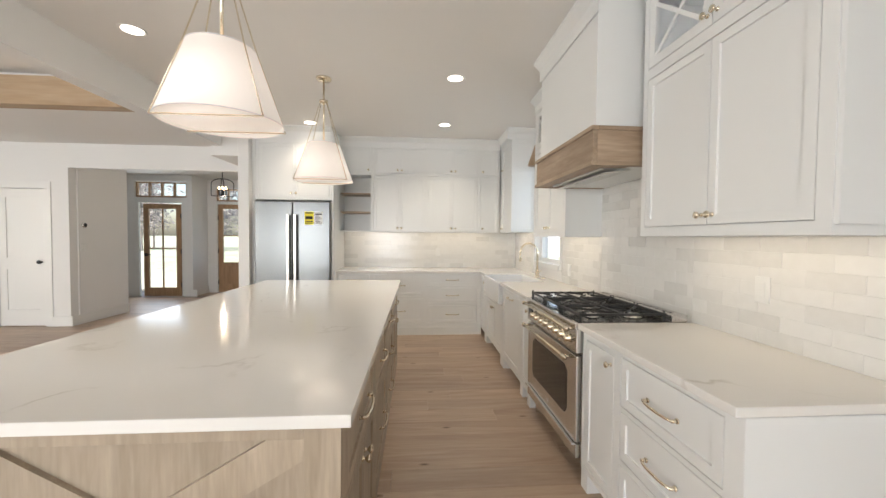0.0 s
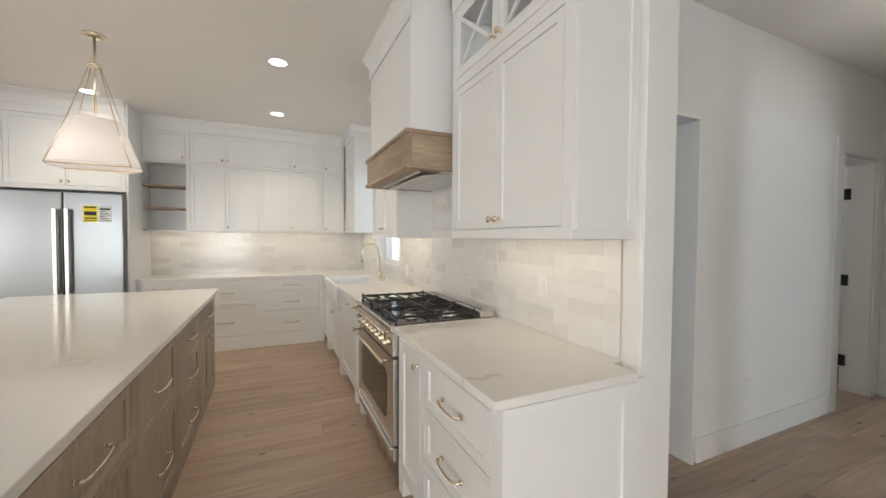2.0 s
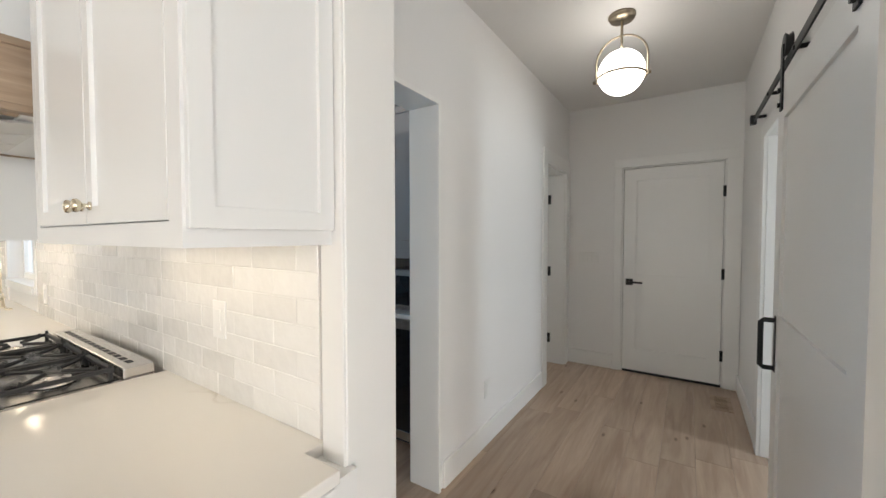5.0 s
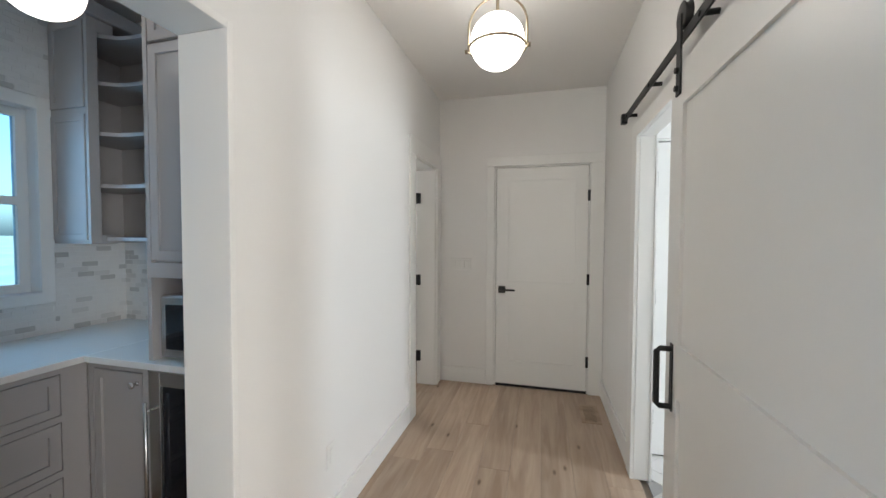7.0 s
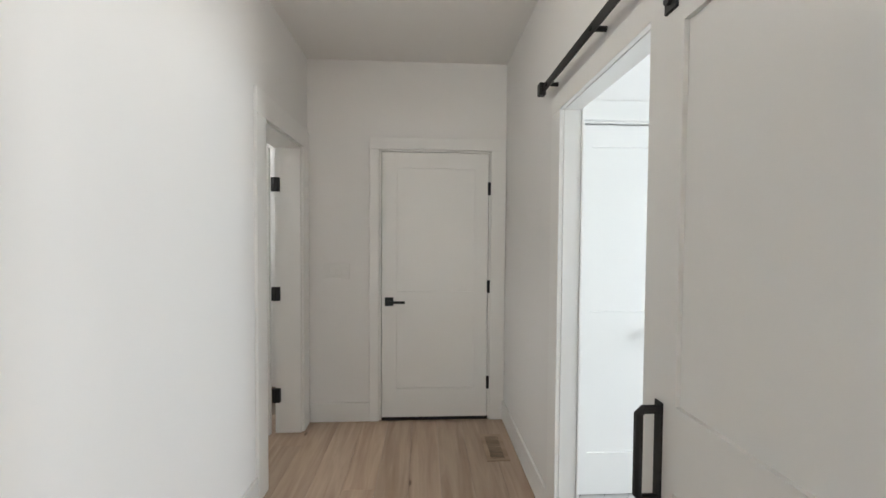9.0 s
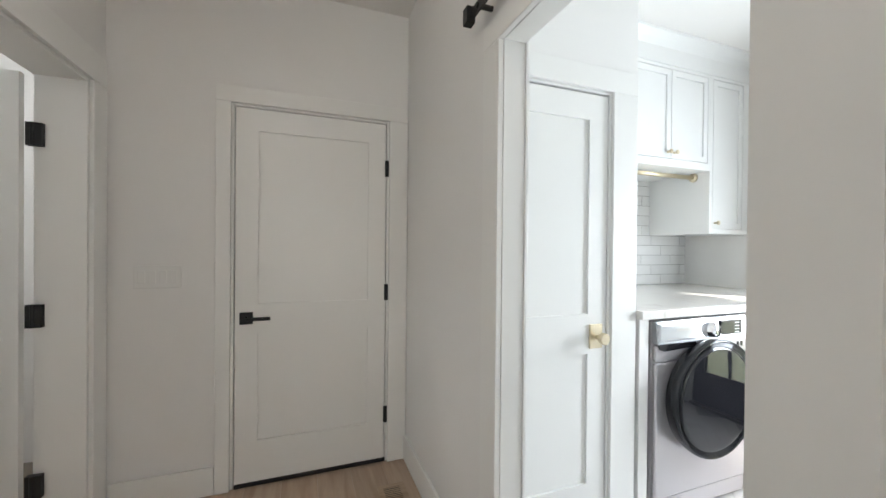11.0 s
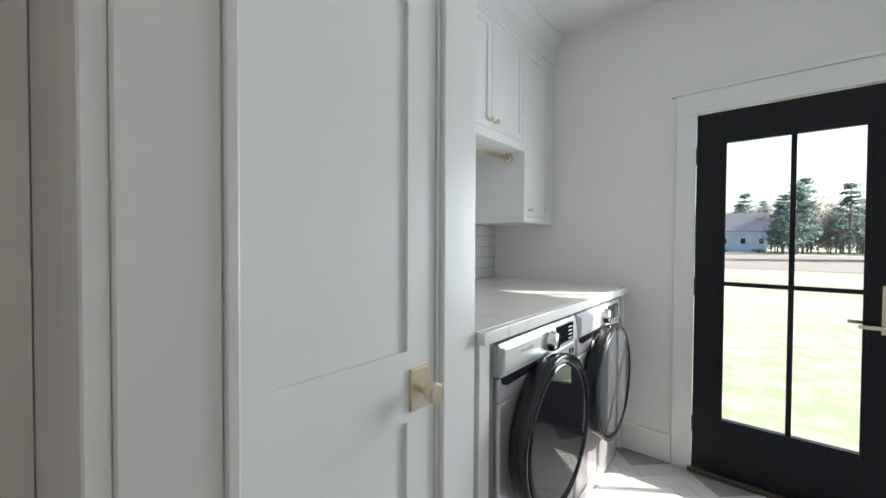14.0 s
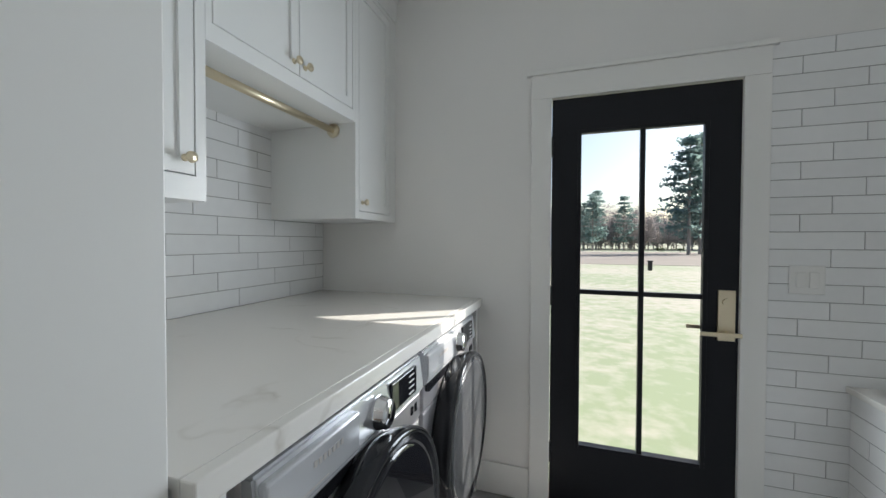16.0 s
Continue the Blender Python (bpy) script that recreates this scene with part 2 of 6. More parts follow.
OAKFLOOR = wood("oak_floor", (0.42, 0.295, 0.205), (0.565, 0.43, 0.32), "X", 1.0, 0.40)
OAK = wood("island_oak", (0.41, 0.33, 0.24), (0.52, 0.425, 0.32), "Z", 1.4, 0.5, knots=False, streaks=0.3)
OAKX = wood("hood_oak", (0.40, 0.285, 0.19), (0.57, 0.43, 0.30), "Y", 1.2, 0.5, knots=False, streaks=0.35)
OAKEND = wood("hood_oak_end", (0.36, 0.25, 0.165), (0.57, 0.43, 0.30), "X", 1.2, 0.5, knots=False, streaks=0.4)
OAKDOOR = wood("alder_door", (0.35, 0.20, 0.10), (0.50, 0.31, 0.17), "Z", 1.2, 0.4)
BEAM = wood("pine_beam", (0.50, 0.34, 0.20), (0.62, 0.46, 0.30), "X", 0.8, 0.6)
ZELLIGE = glazed("zellige_tile", (0.69, 0.675, 0.64), (0.785, 0.77, 0.735), 0.08, 0.30)
SUBWAY = glazed("white_subway_tile", (0.78, 0.78, 0.77), (0.82, 0.82, 0.81), 0.10, 0.05)
MARBLE = glazed("marble_mosaic", (0.46, 0.44, 0.415), (0.74, 0.72, 0.69), 0.25, 0.05, 0.28)
HERRING = glazed("grey_floor_tile", (0.54, 0.52, 0.50), (0.62, 0.60, 0.575), 0.4, 0.05)

# ---- mesh helpers ----


def bx(bm, x0, y0, z0, x1, y1, z1, b=0.0):
    """A box between two corners, its edges rounded by b."""
    c = ((x0 + x1) / 2, (y0 + y1) / 2, (z0 + z1) / 2)
    made = bmesh.ops.create_cube(bm, size=1.0, matrix=Matrix.LocRotScale(c, None, (abs(x1 - x0), abs(y1 - y0), abs(z1 - z0))))
    if b:
        edges = list({e for v in made["verts"] for e in v.link_edges})
        bmesh.ops.bevel(bm, geom=edges, offset=b, segments=2, profile=0.5, affect="EDGES")
    return bm


def box(*corners, b=0.003):
    return bx(bmesh.new(), *corners, b)


def rod(bm, p, q, r, r2=None, seg=14):
    """A round bar from p to q."""
    p, q = Vector(p), Vector(q)
    d = q - p
    m = Matrix.Translation((p + q) / 2) @ d.to_track_quat("Z", "Y").to_matrix().to_4x4()
    bmesh.ops.create_cone(bm, cap_ends=True, segments=seg, radius1=r, radius2=r if r2 is None else r2, depth=d.length, matrix=m)
    return bm


def tube(bm, points, r, seg=8):
    """A round bar bent along points."""
    pts = [Vector(p) for p in points]
    rings = []
    side = None
    for i, p in enumerate(pts):
        d = (pts[min(i + 1, len(pts) - 1)] - pts[max(i - 1, 0)]).normalized()
        if side is None:
            side = d.orthogonal().normalized()
        side = (side - d * side.dot(d)).normalized()
        up = d.cross(side)
        rings.append([bm.verts.new(p + (side * math.cos(a) + up * math.sin(a)) * r) for a in [2 * math.pi * k / seg for k in range(seg)]])
    for a, b in zip(rings, rings[1:]):
        for k in range(seg):
            bm.faces.new((a[k], a[(k + 1) % seg], b[(k + 1) % seg], b[k]))
    bm.faces.new(rings[0][::-1])
    bm.faces.new(rings[-1])
    return bm


def spin(bm, profile, m=Matrix(), seg=28):
    """A turned shape: profile of (radius, height)."""
    rings = [[bm.verts.new(m @ Vector((r * math.cos(2 * math.pi * k / seg), r * math.sin(2 * math.pi * k / seg), z))) for k in range(seg)] for r, z in profile]
    for a, b in zip(rings, rings[1:]):
        for k in range(seg):
            bm.faces.new((a[k], a[(k + 1) % seg], b[(k + 1) % seg], b[k]))
    for ring, flip in ((rings[0], True), (rings[-1], False)):
        if (ring[0].co - ring[seg // 2].co).length > 1e-4:
            bm.faces.new(ring[::-1] if flip else ring)
    return bm


def prism(bm, outline, depth, m=Matrix()):
    """An outline in x, z pushed along y by depth."""
    a = [bm.verts.new(m @ Vector((x, 0, z))) for x, z in outline]
    b = [bm.verts.new(m @ Vector((x, depth, z))) for x, z in outline]
    n = len(a)
    bm.faces.new(a)
    bm.faces.new(b[::-1])
    for k in range(n):
        bm.faces.new((a[k], b[k], b[(k + 1) % n], a[(k + 1) % n]))
    return bm


def slab(outline, z0, z1, b=0.003):
    """A worktop: an outline in plan, its edges eased by b."""
    bm = bmesh.new()
    face = bm.faces.new([bm.verts.new((x, y, z0)) for x, y in outline])
    up = bmesh.ops.extrude_face_region(bm, geom=[face])
    for v in up["geom"]:
        if isinstance(v, bmesh.types.BMVert):
            v.co.z = z1
    bmesh.ops.recalc_face_normals(bm, faces=bm.faces)
    bmesh.ops.bevel(bm, geom=[e for e in bm.edges], offset=b, segments=2, profile=0.5, affect="EDGES")
    return bm


def finish(name, bm, mat, smooth=False):
    bmesh.ops.recalc_face_normals(bm, faces=bm.faces)
    me = bpy.data.meshes.new(name)
    bm.to_mesh(me)
    bm.free()
    me.materials.append(mat)
    if smooth:
        for f in me.polygons:
            f.use_smooth = True
    return me


def part(name, bm, mat, parent, label="", smooth=False):
    ob = new(name, finish(name, bm, mat, smooth))
    ob.parent = parent
    if label:
        ob["label"] = label
    return ob


def thing(name, at, label, category, group=""):
    ob = new(name)
    ob.matrix_basis = at
    ob.empty_display_size = 0.1
    return tagged(ob, label, category, group)


def solid(name, bm, mat, label, category, kind="structure", smooth=False):
    return tagged(new(name, finish(name, bm, mat, smooth)), label, category, kind=kind)


# ---- levels and plan ----
EAST, BACK, TOPK, TOPH = 2.085, 5.90, 2.82, 2.80
HALL_L, HALL_R, HALL_END = 1.494, -0.045, 5.79
L_NORTH, L_SOUTH, L_EAST = -0.125, -2.60, 5.84
CLOSET = 4.86

# ---- large structure ----
solid("subfloor", bx(bx(bx(bmesh.new(), -8.12, -3.62, -0.30, 2.3, 10.2, -0.02), 2.3, -2.75, -0.30, 5.95, 6.05, -0.02), 5.95, -0.3, -0.30, 6.6, 3.1, -0.02), material("subfloor", (0.3, 0.25, 0.2), 0.9), "dark wooden subfloor below the planks", "floor")


def wall(name, pieces, label="smooth warm-white painted wall", mat=None):
    bm = bmesh.new()
    for p in pieces:
        bx(bm, *p)
    return solid(name, bm, mat or WALL, label, "wall")


# kitchen
wall("wall_kitchen_east", [(EAST, 1.04, 0, 2.235, 4.02, TOPK), (EAST, 4.88, 0, 2.25, 6.05, TOPK),
                           (EAST, 4.02, 0, 2.25, 4.88, 1.08), (EAST, 4.02, 2.3, 2.25, 4.88, TOPK)])
wall("wall_kitchen_back", [(-1.78, BACK, 0, EAST, 6.05, TOPK), (-1.78, 5.02, 0, -1.65, BACK, TOPK)])
wall("wall_living_header", [(-2.12, -3.5, 2.52, -1.98, 5.02, 3.2), (-2.12, 5.02, 2.40, -1.781, 6.05, 3.2)])
# hall
wall("wall_hall_left", [(2.235, HALL_L, 0, 2.40, 1.66, TOPH), (2.40, HALL_L, 2.137, 3.166, 1.66, TOPH), (3.166, HALL_L, 0, 5.0, 1.66, TOPH),
                        (5.0, HALL_L, 2.10, 5.64, 1.66, TOPH), (5.64, HALL_L, 0, HALL_END, 1.66, TOPH)])
wall("wall_hall_end", [(HALL_END, HALL_R, 0, 5.92, 0.075, TOPH), (HALL_END, 0.945, 0, 5.92, 1.66, TOPH), (HALL_END, 0.075, 2.125, 5.92, 0.945, TOPH)])
wall("wall_hall_right", [(2.3, HALL_R - 0.08, 0, 3.75, HALL_R, TOPH), (4.58, HALL_R - 0.08, 0, 5.92, HALL_R, TOPH), (3.75, HALL_R - 0.08, 2.055, 4.58, HALL_R, TOPH)])
wall("wall_behind_corner", [(2.2, -3.5, 0, 2.3, L_SOUTH, TOPK)])
wall("wall_garage_backing", [(6.1, -0.3, 0, 6.15, 1.66, TOPH)])
# bathroom glimpsed from the hall
wall("wall_bath", [(4.3, 3.0, 0, 6.6, 3.1, TOPH), (4.2, 1.66, 0, 4.3, 3.1, TOPH), (6.5, 1.66, 0, 6.6, 3.1, TOPH), (5.92, 1.6, 0, 6.6, 1.66, TOPH)])
# pantry
wall("wall_pantry_back", [(2.235, 3.15, 0, 2.85, 3.28, TOPH), (3.56, 3.15, 0, 4.1, 3.28, TOPH), (2.85, 3.15, 0, 3.56, 3.28, 1.14), (2.85, 3.15, 2.13, 3.56, 3.28, TOPH)])
wall("wall_pantry_side", [(4.0, 1.66, 0, 4.1, 3.15, TOPH)])
# laundry
wall("wall_laundry_south", [(4.48, L_SOUTH - 0.15, 0, 5.95, L_SOUTH, TOPH), (2.3, L_SOUTH - 0.15, 0, 3.64, L_SOUTH, TOPH), (3.64, L_SOUTH - 0.15, 2.08, 4.48, L_SOUTH, TOPH)])
wall("wall_laundry_east", [(L_EAST, L_SOUTH, 0, 5.95, L_NORTH, TOPH)])
wall("wall_laundry_west", [(2.3, L_SOUTH, 0, 2.4, L_NORTH, TOPH)])
wall("wall_closet", [(CLOSET, -0.207, 0, 4.96, L_NORTH, TOPH), (CLOSET, -0.954, 0, 4.96, -0.795, TOPH), (CLOSET, -0.795, 2.085, 4.96, -0.207, TOPH), (4.96, -0.954, 0, L_EAST, -0.85, TOPH)])
# living room and foyer
wall("wall_living_back", [(-8.0, 5.97, 0, -5.62, 6.1, 2.72), (-4.98, 5.97, 0, -4.64, 6.1, 2.72), (-5.62, 5.97, 2.05, -4.98, 6.1, 2.72), (-4.64, 5.97, 2.36, -2.12, 6.1, 2.72)])
wall("wall_foyer_side", [(-4.74, 6.1, 0, -4.62, 7.07, 2.72)])
wall("wall_foyer_back", [(-8.0, 8.8, 0, -5.72, 8.93, 2.72), (-4.62, 8.8, 0, -4.5, 9.42, 2.72), (-5.72, 8.8, 2.58, -4.62, 8.93, 2.72), (-4.5, 9.42, 0, -4.3, 9.55, 2.72),
                         (-4.3, 9.42, 2.52, -3.3, 9.55, 2.72), (-3.3, 9.42, 0, -1.7, 9.55, 2.72), (-1.78, 6.05, 0, -1.65, 9.42, 2.72)])
wall("wall_living_west", [(-8.12, -3.5, 0, -8.0, 0.6, 3.3), (-8.12, 3.4, 0, -8.0, 9.0, 3.3), (-8.12, 0.6, 0, -8.0, 3.4, 0.35), (-8.12, 0.6, 2.45, -8.0, 3.4, 3.3)])
south = [(-8.12, -3.62, 0, 2.3, -3.5, 0.3), (-8.12, -3.62, 2.4, 2.3, -3.5, 3.3)]
for a, b in ((-8.12, -6.95), (-5.45, -4.15), (-2.65, -1.35), (0.15, 2.3)):
    south.append((a, -3.62, 0.3, b, -3.5, 2.4))
wall("wall_living_south", south)


def ceiling(name, pieces, label, mat=None):
    bm = bmesh.new()
    for p in pieces:
        bx(bm, *p)
    return solid(name, bm, mat or CEIL, label, "ceiling")


ceiling("ceiling_kitchen", [(-1.98, -3.5, TOPK, 2.25, 6.05, TOPK + 0.12)], "flat white painted kitchen ceiling")
ceiling("ceiling_hall", [(2.25, -0.2, TOPH, 6.6, 3.3, TOPH + 0.17)], "flat white painted hall ceiling")
ceiling("ceiling_laundry", [(2.25, -2.75, TOPH, 6.0, -0.2, TOPH + 0.17)], "flat white painted laundry ceiling")
ceiling("ceiling_living", [(-8.12, 4.4, 2.72, -2.12, 6.1, 3.25), (-8.12, -3.5, 3.1, -2.12, 4.4, 3.25), (-8.12, 6.1, 2.721, -1.65, 9.6, 2.9)], "white living room tray ceiling")
# unseen slabs added outside, to keep direct sun out of the living room
ceiling("sun_blocker_south", [(-9.5, -6.4, 2.75, -0.25, -3.62, 2.9)], "unseen white slab added to keep sun off the south windows")
ceiling("sun_blocker_west", [(-12.5, -4.0, 2.75, -8.12, 7.0, 2.9)], "unseen white slab added to keep sun off the west window")

# ceiling beam in the living room
beam = thing("ceiling_beam", pose(-5.0, 4.4, 2.72), "pale pine box beam along the living room ceiling", "beam")
part("beam_face", box(-2.9, -0.16, 0.0, 2.87, 0.0, 0.30, b=0.006), BEAM, beam)


def skirting(name, runs, label="tall flat white painted baseboard", z=0.152):
    bm = bmesh.new()
    for x0, y0, x1, y1 in runs:
        bx(bm, x0, y0, 0.0, x1, y1, z, 0.004)
    return solid(name, bm, TRIM, label, "baseboard")


skirting("baseboard_hall", [(3.196, HALL_L - 0.016, 4.874, HALL_L), (HALL_END - 0.016, 1.02, HALL_END, HALL_L - 0.02), (4.68, HALL_R, HALL_END - 0.001, HALL_R + 0.016)])
skirting("baseboard_laundry", [(4.564, L_SOUTH, 4.84, L_SOUTH + 0.016), (2.4, L_NORTH - 0.016, 3.65, L_NORTH)], z=0.168)
skirting("baseboard_living", [(-8.0, 5.954, -5.72, 5.97), (-4.88, 5.954, -4.62, 5.97), (-4.62, 5.954, -4.604, 7.07), (-4.5, 8.784, -4.4, 8.8), (-4.5, 8.8, -4.484, 9.42)])


def casing(name, pieces, label="flat white painted door casing"):
    bm = bmesh.new()
    for p in pieces:
        bx(bm, *p, 0.003)
    return solid(name, bm, TRIM, label, "trim")


casing("trim_wall_end", [(EAST - 0.012, 1.02, 0, 2.246, 1.04, TOPK), (EAST - 0.02, 1.024, 0, EAST, 1.10, TOPK), (2.235, 1.024, 0, 2.252, 1.13, TOPH)], "flat white wood casing wrapping the wall end")
casing("trim_pantry", [(3.144, HALL_L - 0.014, 0, 3.168, 1.68, 2.137), (2.398, HALL_L - 0.014, 0, 2.424, 1.68, 2.137), (2.424, HALL_L - 0.014, 2.113, 3.144, 1.68, 2.139)], "slim white edge trim round the pantry opening")
casing("trim_bath", [(4.876, HALL_L - 0.018, 0, 5.0, HALL_L, 2.10), (5.64, HALL_L - 0.018, 0, 5.765, HALL_L, 2.10), (4.876, HALL_L - 0.02, 2.10, 5.765, HALL_L, 2.235),
                     (5.0, HALL_L, 0, 5.016, 1.68, 2.10), (5.624, HALL_L, 0, 5.64, 1.68, 2.10), (5.016, HALL_L, 2.084, 5.624, 1.68, 2.10)])
casing("trim_hall_end", [(HALL_END - 0.018, 0.945, 0, HALL_END, 1.018, 2.125), (HALL_END - 0.018, HALL_R + 0.003, 0, HALL_END, 0.075, 2.125), (HALL_END - 0.02, HALL_R + 0.003, 2.125, HALL_END, 1.018, 2.215),
                         (HALL_END, 0.93, 0, 5.9, 0.945, 2.125), (HALL_END, 0.075, 0, 5.9, 0.088, 2.125), (HALL_END, 0.088, 2.112, 5.9, 0.93, 2.125)])
casing("trim_barn_opening", [(4.566, HALL_R, 0, 4.676, HALL_R + 0.02, 2.04), (3.67, HALL_R, 0, 3.764, HALL_R + 0.02, 2.04), (3.67, HALL_R, 2.04, 4.676, HALL_R + 0.021, 2.125),
                             (4.564, -0.128, 0, 4.58, HALL_R, 2.055), (3.75, -0.128, 0, 3.766, HALL_R, 2.055), (3.766, -0.128, 2.039, 4.564, HALL_R, 2.055),
                             (4.56, -0.143, 0, 4.66, -0.128, 2.12), (3.67, -0.143, 0, 3.76, -0.128, 2.12)])
casing("trim_closet", [(CLOSET - 0.016, -0.945, 0, CLOSET, -0.795, 2.085), (CLOSET - 0.016, -0.945, 2.085, CLOSET, -0.15, 2.19), (CLOSET, -0.795, 0, 4.95, -0.782, 2.085), (CLOSET, -0.782, 2.072, 4.95, -0.207, 2.085), (CLOSET - 0.014, -0.2085, 0, CLOSET, -0.147, 2.084)])
casing("trim_laundry_door", [(4.462, L_SOUTH, 0, 4.562, L_SOUTH + 0.02, 2.07), (3.562, L_SOUTH, 0, 3.66, L_SOUTH + 0.02, 2.07), (3.562, L_SOUTH, 2.07, 4.562, L_SOUTH + 0.02, 2.19),
                             (3.54, L_SOUTH, 2.19, 4.585, L_SOUTH + 0.03, 2.212)])

# ---- floors: oak planks, the near ones as pieces ----
floor = tagged(new("floor"), "wide oak plank floor with knots and matt finish", "floor", kind="structure")
rng = random.Random(4)
near, far = [], bmesh.new()
PW = 0.19
y = -3.5
while y < 9.4:
    x = -8.0 + rng.uniform(-1.8, 0)
    while x < 5.92:
        ln = rng.choice((1.2, 1.5, 1.8, 2.1))
        x1 = min(x + ln, 5.92)
        a = max(x, -8.0)
        if y + PW / 2 < -0.06:
            x1 = min(x1, 2.3)
        if x1 - a > 0.05 and not (y > 6.0 and a > -1.7):
            cx, cy = (a + x1) / 2, y + PW / 2
            if cx > -1.2 and -0.9 < cy < 5.4:
                near.append((a, x1, y))
            else:
                bx(far, a + 0.001, y + 0.001, -0.018, x1 - 0.001, y + PW - 0.001, 0.0)
        x += ln
    y += PW
rest = part("planks", far, OAKFLOOR, floor)
rest["kind"] = "stuff"
plank_mesh = {}
for a, b, y in near:
    key = round(b - a, 2)
    if key not in plank_mesh:
        h = (b - a) / 2
        bm = bx(bmesh.new(), -h + 0.0005, -PW / 2 + 0.0005, -0.018, h - 0.0005, PW / 2 - 0.0005, 0.0)
        top = [e for e in bm.edges if all(v.co.z > -0.001 for v in e.verts)]
        bmesh.ops.bevel(bm, geom=top, offset=0.0008, segments=1, affect="EDGES")
        plank_mesh[key] = finish("plank", bm, OAKFLOOR)
    ob = new("plank", plank_mesh[key])
    ob.location = ((a + b) / 2, y + PW / 2, 0)
    ob.parent = floor

# ---- cabinet parts ----


def shaker(x0, z0, x1, z1, y=0.0, t=0.019, rail=0.058, sink=0.009):
    """A framed door or drawer front with a sunk middle panel; its face at y, towards -y."""
    bm = bx(bmesh.new(), x0, y, z0, x1, y + t, z1)
    r = min(rail, (x1 - x0) * 0.3, (z1 - z0) * 0.3)
    face = min(bm.faces, key=lambda f: f.calc_center_median().y)
    bmesh.ops.inset_individual(bm, faces=[face], thickness=r)
    bmesh.ops.inset_individual(bm, faces=[face], thickness=0.0015)
    for v in face.verts:
        v.co.y += sink
    rim = [e for e in bm.edges if all(v.co.y < y + 1e-5 for v in e.verts) and sum(abs(v.co.x - x0) < 1e-5 or abs(v.co.x - x1) < 1e-5 or abs(v.co.z - z0) < 1e-5 or abs(v.co.z - z1) < 1e-5 for v in e.verts) == 2
           and len([f for f in e.link_faces if abs(f.normal.y) < 0.5]) == 1]
    bmesh.ops.bevel(bm, geom=rim, offset=0.0015, segments=2, affect="EDGES")
    return bm


def knob(x, z, parent, mat=None, y=0.0):
    bm = spin(bmesh.new(), [(0.010, 0.0), (0.010, 0.003), (0.005, 0.006), (0.005, 0.014), (0.011, 0.018), (0.0155, 0.024), (0.0145, 0.030), (0.008, 0.033), (0.0001, 0.0335)],
              Matrix.Translation((x, y, z)) @ Matrix.Rotation(radians(90), 4, "X"), 18)
    return part("knob", bm, mat or BRASS, parent, "round champagne brass knob", True)


def pull(x, z, parent, half=0.085, mat=None, y=0.0):
    bm = tube(bmesh.new(), [(x - half, y - 0.022, z), (x - half * 0.7, y - 0.030, z), (x - half * 0.3, y - 0.034, z), (x + half * 0.3, y - 0.034, z), (x + half * 0.7, y - 0.030, z), (x + half, y - 0.022, z)], 0.0055, 10)
    for s in (-1, 1):
        rod(bm, (x + s * half, y, z), (x + s * half, y - 0.024, z), 0.0075, 0.006)
        rod(bm, (x + s * half, y, z), (x + s * half, y - 0.004, z), 0.010)
    return part("pull", bm, mat or BRASS, parent, "slim bowed champagne brass pull", True)


